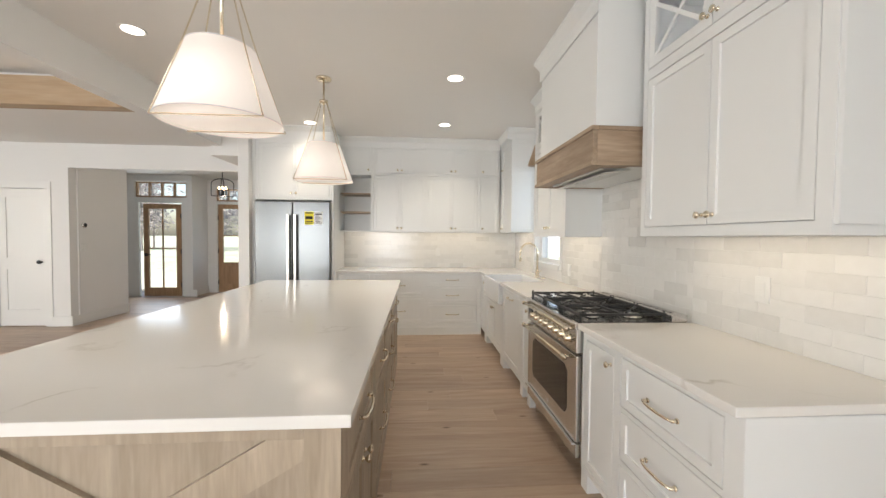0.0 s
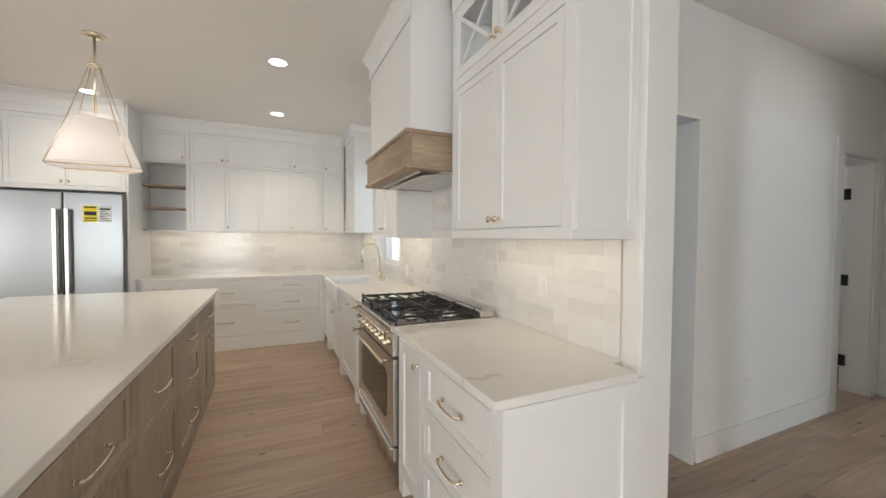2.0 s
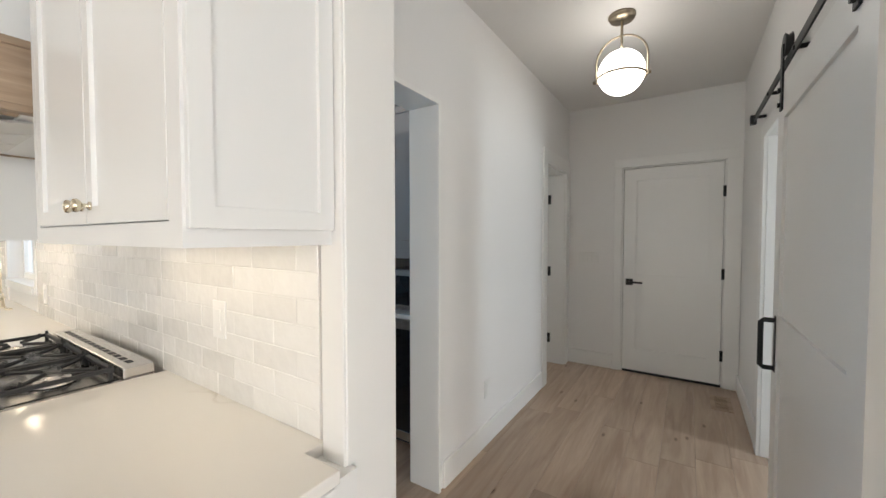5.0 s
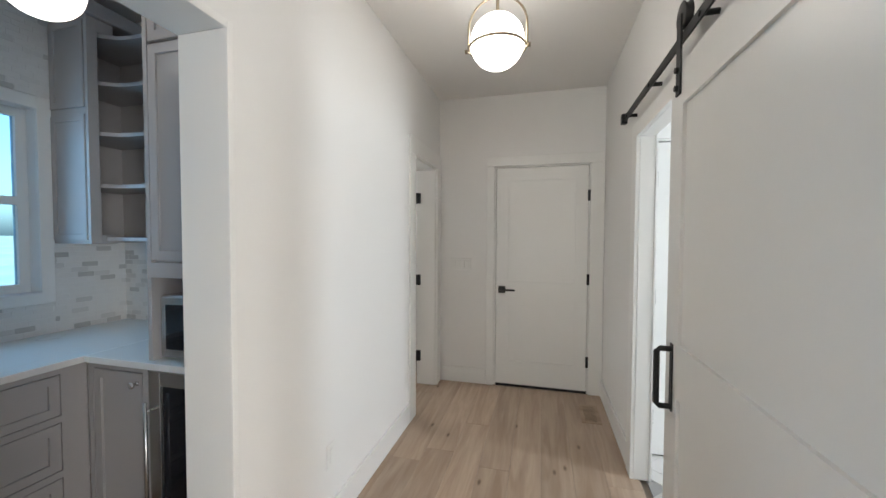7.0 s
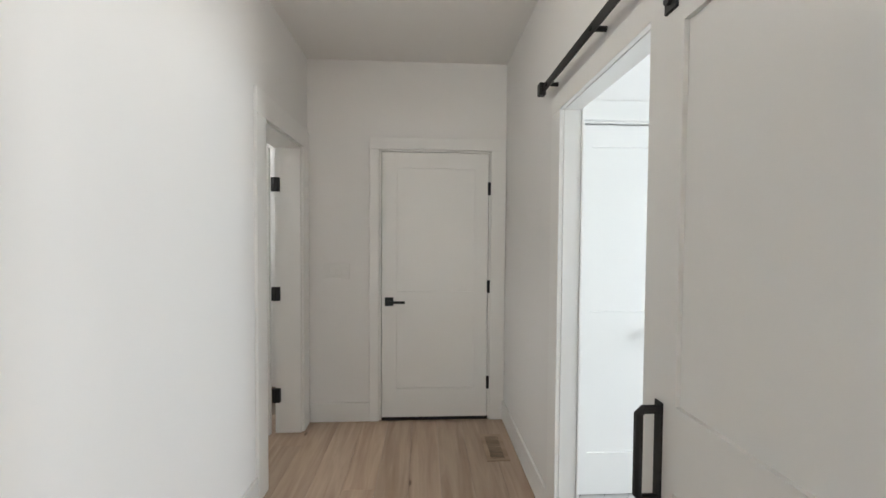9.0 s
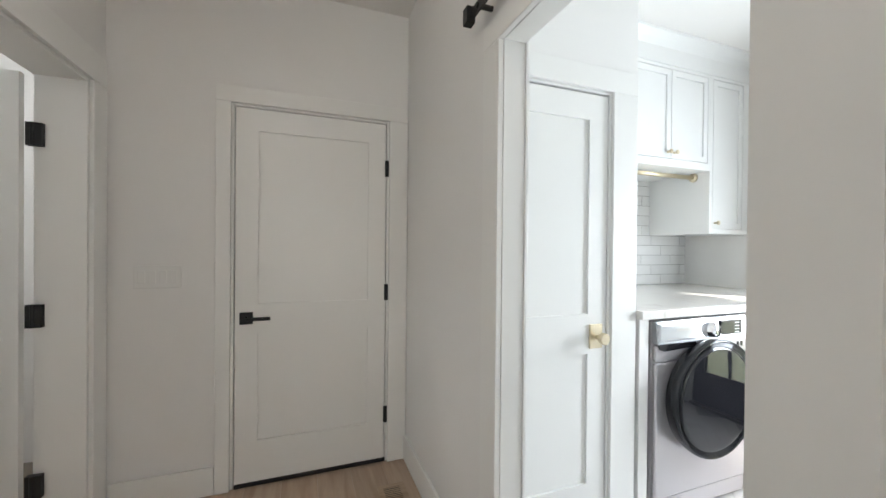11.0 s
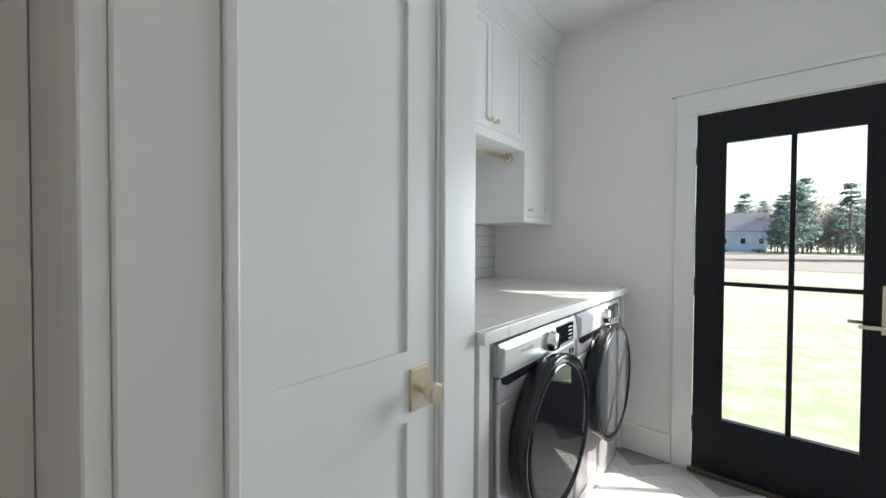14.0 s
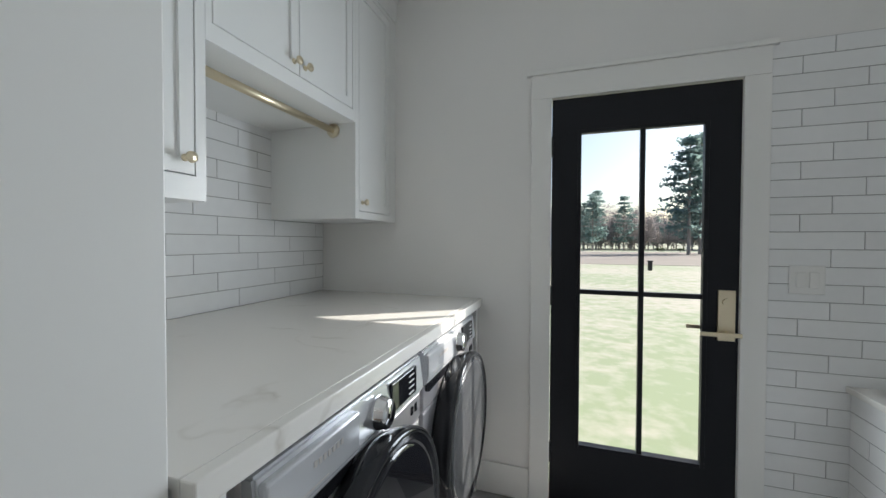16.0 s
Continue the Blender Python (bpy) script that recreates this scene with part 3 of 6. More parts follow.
def cabinet(name, at, w, h, d, openings, label, mat=None, z0=0.0, category="cabinet", group="", legs=(), crown=0.0, metal=None):
    """A face-framed cabinet, its face at y = 0 towards -y. openings: (x0, z0, x1, z1, kind)."""
    mat = mat or CAB
    ob = thing(name, at, label, category, group)
    bm = bmesh.new()
    t = 0.022
    opens = [o for o in openings if o[4] in ("shelves", "glass")]
    if opens:
        part("side_panel", bx(bmesh.new(), 0, t, z0, 0.018, d, h), mat, ob)
        part("side_panel", bx(bmesh.new(), w - 0.018, t, z0, w, d, h), mat, ob)
        part("back_panel", bx(bmesh.new(), 0.018, d - 0.012, z0, w - 0.018, d, h), mat, ob)
        part("bottom_panel", bx(bmesh.new(), 0.018, t, z0, w - 0.018, d - 0.012, z0 + 0.018), mat, ob)
        part("top_panel", bx(bmesh.new(), 0.018, t, h - 0.018, w - 0.018, d - 0.012, h), mat, ob)
        for o in openings:
            if o[4] not in ("shelves", "glass"):
                part("inner_box", bx(bmesh.new(), 0.018, t + 0.001, max(o[1] - 0.02, z0 + 0.018), w - 0.018, d - 0.012, min(o[3] + 0.02, h - 0.018)), mat, ob)
    else:
        bx(bm, 0, t, z0, w, d, h)
    xs = sorted({0.0, w, *[v for o in openings for v in (o[0], o[2])]})
    zs = sorted({z0, h, *[v for o in openings for v in (o[1], o[3])]})
    for xa, xb in zip(xs, xs[1:]):
        for za, zb in zip(zs, zs[1:]):
            if not any(o[0] <= (xa + xb) / 2 <= o[2] and o[1] <= (za + zb) / 2 <= o[3] for o in openings):
                bx(bm, xa, 0, za, xb, t, zb)
    bmesh.ops.remove_doubles(bm, verts=bm.verts, dist=1e-5)
    part("face_frame" if opens else "body", bm, mat, ob)
    g = 0.0038
    for xa, za, xb, zb, kind in openings:
        if kind == "shelves":
            n = 3
            for k in range(1, n):
                z = za + (zb - za) * k / n
                part("shelf", box(0.019, 0.02, z - 0.011, w - 0.019, d - 0.013, z + 0.011), OAKX, ob, "pale oak shelf board")
            continue
        fronts = []
        if kind.startswith("pair") or kind == "glass":
            m = (xa + xb) / 2
            fronts = [(xa + g, m - g / 2, 1), (m + g / 2, xb - g, -1)]
        else:
            fronts = [(xa + g, xb - g, 0)]
        for a, b, s in fronts:
            if kind == "glass":
                bm = bmesh.new()
                r = 0.05
                loops = [[bm.verts.new((x, yy, z)) for x, z in ((a + e, za + g + e), (b - e, za + g + e), (b - e, zb - g - e), (a + e, zb - g - e))] for e, yy in ((0, 0), (r, 0), (r, 0.019), (0, 0.019))]
                for p, q in zip(loops, loops[1:] + loops[:1]):
                    for k in range(4):
                        bm.faces.new((p[k], p[(k + 1) % 4], q[(k + 1) % 4], q[k]))
                dr = part("door", bm, mat, ob, "glazed door with crossed white muntins")
                dx, dz = b - a - 2 * r, zb - za - 2 * g - 2 * r
                for sgn in (1, -1):
                    ln, ang = math.hypot(dx, dz), math.atan2(dz, dx) * sgn
                    mb = bmesh.new()
                    bmesh.ops.create_cube(mb, size=1, matrix=Matrix.Translation(((a + b) / 2, 0.0085 + 0.001 * sgn, (za + zb) / 2)) @ Matrix.Rotation(-ang, 4, "Y") @ Matrix.Diagonal((ln, 0.012, 0.02, 1)))
                    part("muntin", mb, mat, dr)
                pane = part("pane", bx(bmesh.new(), a + r, 0.014, za + r, b - r, 0.016, zb - r), GLASS, dr)
                pane.visible_shadow = False
                knob(b - 0.025 if s > 0 else a + 0.025, za + 0.05, dr, metal)
                continue
            name2 = "drawer" if kind == "drawer" else "door"
            dr = part(name2, shaker(a, za + g, b, zb - g), mat, ob)
            zk = za + 0.045 if kind in ("pair_up", "door_up_l", "door_up_r") else zb - 0.05
            if kind == "drawer":
                pull((a + b) / 2, (za + zb) / 2, dr, 0.085 if b - a > 0.4 else 0.05, metal)
            elif kind == "drawer_bin":
                pull((a + b) / 2, zb - 0.045, dr, 0.085, metal)
            elif kind.startswith("pair"):
                knob(b - 0.028 if s > 0 else a + 0.028, zk, dr, metal)
            elif kind.endswith("_l"):
                knob(a + 0.028, zk, dr, metal)
            elif kind.endswith("_r"):
                knob(b - 0.028, zk, dr, metal)
    for x in legs:
        part("leg", box(x, 0.0, 0.0, x + 0.075, 0.075, z0), mat, ob)
    if z0 > 0 and legs:
        part("toe_board", bx(bmesh.new(), 0.0, 0.085, 0.0, w, 0.1, z0), mat, ob)
    if crown:
        part("crown", crown_bm(0, w, h, crown), mat, ob)
        part("frieze", bx(bmesh.new(), 0, 0.001, h, w, d, crown - 0.001), mat, ob)
    return ob


def crown_bm(x0, x1, z, top):
    """A crown moulding along x from z up to top, leaning out towards -y."""
    bm = bmesh.new()
    dz = top - z
    prof = [(0.0, 0.0), (-0.008, 0.0), (-0.008, dz * 0.55), (-0.014, dz * 0.60), (-0.030, dz * 0.72), (-0.055, dz * 0.86), (-0.062, dz * 0.9), (-0.062, dz), (0.0, dz)]
    prism(bm, prof, x1 - x0, Matrix.Translation((x0, 0, z)) @ Matrix(((0, 1, 0, 0), (1, 0, 0, 0), (0, 0, 1, 0), (0, 0, 0, 1))))
    return bm


TOE = 0.105
BASE_H = 0.874
# ---- kitchen: back run ----
BY = 5.28


def back(x, y=BY):
    return pose(x, y, 0)


base_label = "white inset-panel base cabinet with brass pulls under quartz"
cabinet("base_cabinet", back(0.64), 0.789, BASE_H, 0.61, [(0.03, 0.70, 0.73, 0.855, "drawer"), (0.03, 0.45, 0.73, 0.665, "drawer"), (0.03, 0.165, 0.73, 0.415, "drawer")],
        "white three-drawer base cabinet with brass pulls", z0=0.0, group="kitchen base cabinets")
cabinet("base_cabinet", back(-0.11), 0.75, BASE_H, 0.61, [(0.03, 0.545, 0.72, 0.855, "drawer"), (0.03, 0.165, 0.72, 0.51, "drawer")],
        "white two-drawer base cabinet with brass pulls", z0=0.0, group="kitchen base cabinets")
cabinet("base_cabinet", back(-0.60), 0.49, BASE_H, 0.61, [(0.03, 0.70, 0.46, 0.855, "drawer"), (0.03, 0.165, 0.46, 0.665, "door_r")],
        "white narrow base cabinet with drawer over door", z0=0.0, group="kitchen base cabinets")
bm = bmesh.new()
bx(bm, -0.60, BY - 0.012, 0.0, 1.365, BY - 0.0005, 0.11, 0.003)
bx(bm, 1.366, BY - 0.014, 0.0, 1.43, BY + 0.05, 0.155, 0.003)
solid("base_plinth", bm, CAB, "white painted plinth below the back base cabinets", "baseboard")

UY = 5.57
UB, US, UT = 1.454, 2.288, 2.68
up_group = "kitchen upper cabinets"


def upper_back(x, w, lower, upper, label):
    cabinet("upper_cabinet", pose(x, UY, 0), w, UT, BACK - UY - 0.004, [(0.02, UB + 0.012, w - 0.02, US - 0.012, lower), (0.02, US + 0.018, w - 0.02, UT - 0.012, upper)], label, z0=UB, group=up_group, crown=TOPK)


upper_back(-0.62, 0.475, "shelves", "door_up_r", "white upper cabinet with open oak shelves below a small door")
upper_back(-0.144, 0.80, "pair_up", "pair_up", "white tall upper cabinet with paired doors in two tiers")
upper_back(0.657, 0.775, "pair_up", "pair_up", "white tall upper cabinet with paired doors in two tiers")
upper_back(1.433, 0.31, "door_up_l", "door_up_l", "white narrow upper cabinet with two stacked doors")


def east(y, x):
    """Local x runs towards -y, the face looks to -x; y is the far end."""
    return pose(x, y, 0, 0, 0, -90)


UX = 1.757
corner_up = cabinet("upper_cabinet", east(5.565, UX), 0.64, UT, EAST - UX - 0.002, [(0.10, UB + 0.012, 0.62, US - 0.012, "door_up_l"), (0.10, US + 0.018, 0.62, UT - 0.012, "door_up_l")],
        "white corner upper cabinet beside the sink window", z0=UB, group=up_group, crown=TOPK)
part("crown", crown_bm(-0.062, EAST - UX - 0.002, UT, TOPK), CAB, corner_up).matrix_local = pose(0.64, 0, 0, 0, 0, 90)
for za, zb in ((UB + 0.02, US), (US + 0.03, UT - 0.02)):
    side = part("side_panel", shaker(-0.318, za, -0.012, zb, 0, 0.014, 0.045, 0.008), CAB, corner_up, "framed white end panel")
    side.matrix_local = pose(0.642, 0, 0, 0, 0, 90) @ pose(0.32, -0.013, 0)
cabinet("upper_cabinet", east(3.94, UX), 0.84, UT, EAST - UX - 0.002, [(0.04, 1.43, 0.80, 2.24, "pair_up"), (0.04, 2.30, 0.80, UT - 0.012, "glass")],
        "white upper cabinet beside the hood, glazed at the top", z0=1.392, group=up_group, crown=TOPK)
near_up = cabinet("upper_cabinet", east(2.03, UX), 0.97, UT, EAST - UX - 0.002, [(0.035, 1.437, 0.92, 2.235, "pair_up"), (0.035, 2.29, 0.92, UT - 0.012, "glass")],
                  "white upper cabinet with paired doors and crossed glass top doors", z0=1.392, group=up_group, crown=TOPK)
side = part("side_panel", shaker(-0.33, 1.425, -0.03, 2.62, 0, 0.014, 0.055, 0.008), CAB, near_up, "framed white end panel")
side.matrix_local = pose(0.972, 0, 0, 0, 0, 90) @ pose(0.335, -0.013, 0)

# over-fridge cabinet, tall panels and refrigerator
overfridge = cabinet("fridge_cabinet", pose(-1.60, 5.12, 0), 0.975, UT, 0.775, [(0.03, 1.90, 0.945, 2.60, "pair_up")], "white over-fridge cabinet with paired doors", z0=1.86, group=up_group, crown=TOPK)
part("end_panel", box(0.978, 0, 0, 1.0, 0.775, TOPK), CAB, overfridge, "tall white end panel")
part("end_panel", box(-0.048, 0, 0, -0.003, 0.775, TOPK), CAB, overfridge, "tall white end panel")
fr = thing("refrigerator", pose(-1.585, 5.05, 0), "stainless steel french-door refrigerator with energy label", "refrigerator")
part("body", box(-0.008, 0.06, 0.02, 0.958, 0.80, 1.84, b=0.006), material("fridge_grey", (0.42, 0.42, 0.42), 0.5), fr)
for a, b, hx in ((-0.006, 0.472, 0.43), (0.478, 0.956, 0.52)):
    dr = part("door", box(a, 0, 0.72, b, 0.055, 1.835, b=0.012), FRIDGE, fr)
    hb = bx(bmesh.new(), hx - 0.017, -0.062, 0.80, hx + 0.017, -0.042, 1.66, 0.006)
    for z in (0.84, 1.62):
        bx(hb, hx - 0.012, -0.043, z - 0.02, hx + 0.012, 0.004, z + 0.02, 0.002)
    part("handle", hb, STEEL, dr, "tall bright steel bar handle")
part("freezer_drawer", box(0.002, 0, 0.05, 0.948, 0.055, 0.715, b=0.012), FRIDGE, fr)
part("grille", box(0.01, 0.03, 0.0, 0.94, 0.1, 0.048), DARK, fr)
lab = part("energy_label", bx(bmesh.new(), 0.63, -0.002, 1.53, 0.745, 0.0, 1.70), YELLOW, fr, "yellow energy label with black bars")
for k, (a, b) in enumerate(((1.675, 1.69), (1.60, 1.64), (1.565, 1.578), (1.545, 1.553))):
    part("printed_bar", bx(bmesh.new(), 0.64, -0.003, a, 0.735, -0.0021, b), DARK, lab)
sheet = part("paper_notice", bx(bmesh.new(), 0.755, -0.002, 1.535, 0.86, 0.0, 1.70), PAPER, fr, "white printed paper notice")
for k in range(7):
    part("printed_bar", bx(bmesh.new(), 0.765, -0.003, 1.55 + k * 0.018, 0.85 - 0.02 * (k % 3), -0.0021, 1.556 + k * 0.018 + (0.012 if k == 6 else 0)), DARK, sheet)

# ---- kitchen: right run (faces -x) ----
BX = 1.43
bd = EAST - BX - 0.003
grp = "kitchen base cabinets"
drawers = cabinet("base_cabinet", east(1.655, BX), 0.655, BASE_H, bd, [(0.03, 0.62, 0.60, 0.845, "drawer"), (0.03, 0.38, 0.60, 0.60, "drawer"), (0.03, 0.135, 0.60, 0.355, "drawer")],
                  "white three-drawer end cabinet with bowed brass pulls", z0=TOE, group=grp, legs=(0.58,))
endp = part("end_panel", shaker(0.0, 0.0, 0.575, 0.874, 0, 0.016, 0.085, 0.008), CAB, drawers, "framed white end panel")
endp.matrix_local = pose(0.671, 0, 0, 0, 0, 90)
cabinet("base_cabinet", east(2.005, BX), 0.35, BASE_H, bd, [(0.03, 0.135, 0.325, 0.828, "door_r")], "narrow white pull-out base cabinet beside the range", z0=TOE, group=grp, legs=(0.0,))
cabinet("base_cabinet", east(3.235, BX), 0.285, BASE_H, bd, [(0.025, 0.135, 0.255, 0.828, "door_r")], "narrow white base cabinet between range and dishwasher", z0=TOE, group=grp, legs=(0.0, 0.21))
cabinet("dishwasher_panel", east(3.95, BX), 0.714, BASE_H, bd, [(0.03, 0.135, 0.68, 0.828, "drawer_bin")], "white panelled dishwasher front with brass pull", z0=TOE, group=grp, legs=(0.0,))
cabinet("sink_cabinet", east(4.90, BX), 0.949, 0.64, bd, [(0.06, 0.135, 0.89, 0.60, "pair")], "white sink base cabinet with paired doors", z0=TOE, group=grp, legs=(0.0, 0.874))
cabinet("base_cabinet", east(5.265, BX), 0.364, BASE_H, bd, [(0.06, 0.135, 0.34, 0.828, "door_r")], "white corner base cabinet with one knob", z0=TOE, group=grp, legs=(0.29,))

# farmhouse sink
sk = thing("farmhouse_sink", pose(1.392, 4.0, 0.0), "white fireclay apron-front farmhouse sink", "sink")
bm = bmesh.new()
W, D0, Z0, Z1 = 0.85, 0.52, 0.655, 0.895
bx(bm, 0, 0, Z0, 0.025, W, Z1, 0.008)
bx(bm, D0 - 0.02, 0, Z0, D0, W, Z1, 0.004)
bx(bm, 0.025, 0, Z0, D0 - 0.02, 0.02, Z1, 0.004)
bx(bm, 0.025, W - 0.02, Z0, D0 - 0.02, W, Z1, 0.004)
bx(bm, 0.025, 0.02, Z0, D0 - 0.02, W - 0.02, Z0 + 0.02)
part("basin", bm, FIRECLAY, sk, "glossy white basin with deep apron")
part("drain", spin(bmesh.new(), [(0.045, 0), (0.045, 0.003), (0.03, 0.004), (0.001, 0.002)], Matrix.Translation((0.26, 0.42, Z0 + 0.02))), CHROME, sk, "", True)

# countertops
bm = slab([(1.40, 0.985), (2.02, 0.985), (2.02, 1.105), (EAST - 0.001, 1.105), (EAST - 0.001, 2.012), (1.40, 2.012)], 0.875, 0.905)
tagged(new("countertop", finish("countertop", bm, QUARTZ)), "polished white quartz countertop with thin warm veins", "countertop")
E1, B1 = EAST - 0.001, BACK - 0.001
bm = slab([(1.40, 2.952), (E1, 2.952), (E1, B1), (-0.60, B1), (-0.60, 5.25), (1.40, 5.25), (1.40, 4.855), (1.905, 4.855), (1.905, 3.995), (1.40, 3.995)], 0.875, 0.905)
tagged(new("countertop", finish("countertop", bm, QUARTZ)), "L-shaped white quartz countertop round the sink corner", "countertop")

# gooseneck faucet
fa = thing("faucet", pose(1.975, 4.47, 0.905), "champagne brass gooseneck pull-down kitchen faucet", "faucet")
part("base", spin(bmesh.new(), [(0.028, 0), (0.028, 0.006), (0.022, 0.012), (0.02, 0.09), (0.017, 0.10), (0.013, 0.105)]), BRASS, fa, "", True)
pts = [(0, 0, 0.1), (0, 0, 0.30)]
pts += [(-0.105 + 0.105 * math.cos(a), 0, 0.30 + 0.11 * math.sin(a)) for a in [math.pi * k / 12 for k in range(1, 13)]]
part("spout", tube(bmesh.new(), pts + [(-0.21, 0, 0.27)], 0.0125, 12), BRASS, fa, "", True)
part("spray_head", rod(rod(bmesh.new(), (-0.21, 0, 0.272), (-0.21, 0, 0.20), 0.016, 0.019), (-0.21, 0, 0.20), (-0.21, 0, 0.19), 0.014), BRASS, fa, "", True)
part("lever", rod(rod(bmesh.new(), (0, 0, 0.07), (0, -0.04, 0.07), 0.012), (0, -0.04, 0.07), (0.01, -0.11, 0.085), 0.006, 0.005), BRASS, fa, "", True)
sd = thing("soap_button", pose(1.99, 4.30, 0.905), "small round brass button on the counter", "button")
part("cap", spin(bmesh.new(), [(0.02, 0), (0.02, 0.008), (0.012, 0.012), (0.0001, 0.013)], seg=16), BRASS, sd, "", True)

# cone sconce above the sink window
sc = thing("wall_sconce", pose(1.935, 4.45, 2.25), "small brown cone wall sconce above the sink window", "wall lamp")
part("shade", spin(bmesh.new(), [(0.100, 0.0), (0.022, 0.24), (0.019, 0.24), (0.097, 0.002)], seg=28), material("brown_metal", (0.42, 0.29, 0.18), 0.5, vary=0.08, scale=9), sc, "brown cone shade", True)
part("arm", tube(bmesh.new(), [(0, 0, 0.235), (0, 0, 0.29), (0.03, 0, 0.32), (0.12, 0, 0.32), (0.149, 0, 0.32)], 0.007, 8), AGED, sc, "", True)
part("wall_plate", rod(bmesh.new(), (0.138, 0, 0.32), (0.149, 0, 0.32), 0.05, seg=24), AGED, sc)

# ---- range ----
rg = thing("range_cooker", pose(1.385, 2.945, 0, 0, 0, -90), "stainless steel range with gas hob and brass rail", "range")
RW, RD = 0.925, 0.66
part("body", box(0.004, 0.05, 0.12, RW - 0.004, RD, 0.885, b=0.004), STEEL, rg)
od = part("oven_door", box(0.012, 0.018, 0.225, RW - 0.012, 0.05, 0.715, b=0.006), STEEL, rg)
bm = bmesh.new()
out = [(0.17, 0.33), (0.755, 0.33), (0.785, 0.36), (0.785, 0.585), (0.74, 0.62), (0.185, 0.62), (0.14, 0.585), (0.14, 0.36)]
prism(bm, out, 0.004, Matrix.Translation((0, 0.015, 0)))
part("oven_window", bm, OVENGLASS, od, "dark glass oven window")
part("badge", spin(bmesh.new(), [(0.018, 0), (0.018, 0.002), (0.0001, 0.003)], Matrix.Translation((RW / 2, 0.017, 0.275)) @ Matrix.Rotation(radians(90), 4, "X") @ Matrix.Diagonal((1, 0.6, 1, 1)), 20), CHROME, od)
bm = rod(bmesh.new(), (0.04, -0.035, 0.70), (RW - 0.04, -0.035, 0.70), 0.011)
for x in (0.07, RW - 0.07):
    rod(bm, (x, 0.02, 0.70), (x, -0.035, 0.70), 0.009)
    rod(bm, (x - 0.016, -0.035, 0.70), (x + 0.016, -0.035, 0.70), 0.015)
part("door_handle", bm, BRASS, od, "polished brass towel-bar oven handle", True)
part("warming_drawer", box(0.012, 0.018, 0.135, RW - 0.012, 0.05, 0.215, b=0.005), STEEL, rg)
bm = bmesh.new()
prism(bm, [(0.0, 0.0), (-0.02, 0.003), (-0.02, 0.012), (0.0, 0.012)], RW - 0.03, Matrix.Translation((0.015, 0.02, 0.21)) @ Matrix(((0, 1, 0, 0), (1, 0, 0, 0), (0, 0, 1, 0), (0, 0, 0, 1))))
part("drawer_lip", bm, CHROME, rg)
part("control_panel", box(0.004, 0.012, 0.735, RW - 0.004, 0.06, 0.872, b=0.005), STEEL, rg)
for k in range(8):
    x = 0.19 + k * 0.092
    kb = part("control_knob", spin(bmesh.new(), [(0.026, 0), (0.026, 0.006), (0.02, 0.008), (0.021, 0.03), (0.017, 0.034), (0.0001, 0.035)], Matrix.Translation((x, 0.011, 0.80)) @ Matrix.Rotation(radians(90), 4, "X"), 20), BRASS, rg, "", True)
part("clock", box(0.055, 0.008, 0.775, 0.135, 0.0118, 0.83, b=0.002), ENAMEL, rg)
bm = rod(bmesh.new(), (0.03, -0.03, 0.868), (RW - 0.03, -0.03, 0.868), 0.010)
for x in (0.045, RW - 0.045):
    rod(bm, (x, 0.02, 0.868), (x, -0.03, 0.868), 0.008)
    rod(bm, (x - 0.014, -0.03, 0.868), (x + 0.014, -0.03, 0.868), 0.014)
part("front_rail", bm, BRASS, rg, "polished brass rail along the hob front", True)
part("cooktop", box(0.0, 0.0, 0.872, RW, RD, 0.906, b=0.006), STEEL, rg)
part("burner_pan", box(0.02, 0.03, 0.9062, RW - 0.02, RD - 0.10, 0.909, b=0.001), ENAMEL, rg, "black enamel burner pan")
for x, y, r in ((0.15, 0.17, 0.045), (0.15, 0.42, 0.035), (0.46, 0.30, 0.06), (0.77, 0.17, 0.035), (0.77, 0.42, 0.05), (0.46, 0.12, 0.03)):
    part("burner", spin(bmesh.new(), [(r * 1.25, 0), (r * 1.25, 0.006), (r, 0.008), (r, 0.018), (r * 0.85, 0.022), (0.0001, 0.023)], Matrix.Translation((x, y, 0.909)), 22), STEEL if r > 0.03 else IRON, rg, "", True)
for gx in (0.025, 0.322, 0.619):
    bm = bmesh.new()
    x1, y0, y1, z = gx + 0.283, 0.035, 0.55, 0.952
    for a in (gx + 0.008, x1 - 0.008):
        bx(bm, a - 0.007, y0, z - 0.014, a + 0.007, y1, z, 0.003)
    for a in (y0 + 0.008, (y0 + y1) / 2, y1 - 0.008):
        bx(bm, gx, a - 0.007, z - 0.014, x1, a + 0.007, z, 0.003)
    for cy in (y0 + (y1 - y0) * 0.25, y0 + (y1 - y0) * 0.75):
        cx = (gx + x1) / 2
        for k in range(4):
            ang = math.pi / 4 + k * math.pi / 2
            p = Vector((cx + 0.03 * math.cos(ang), cy + 0.03 * math.sin(ang), z - 0.004))
            q = Vector((cx + 0.14 * math.cos(ang), cy + 0.125 * math.sin(ang), z - 0.004))
            rod(bm, p, q, 0.007, 0.008, 6)
            rod(bm, q - Vector((0, 0, 0.002)), q + Vector((0, 0, 0.014)), 0.006, 0.004, 6)
    for a in (gx + 0.01, x1 - 0.01):
        for c in (y0 + 0.01, y1 - 0.01):
            rod(bm, (a, c, 0.908), (a, c, z - 0.01), 0.008, 0.007, 6)
            rod(bm, (a, c, z - 0.005), (a, c, z + 0.012), 0.007, 0.005, 6)
    part("grate", bm, IRON, rg, "black cast-iron pan support")
bm = bx(bmesh.new(), 0.0, RD - 0.095, 0.906, RW, RD, 0.948, 0.006)
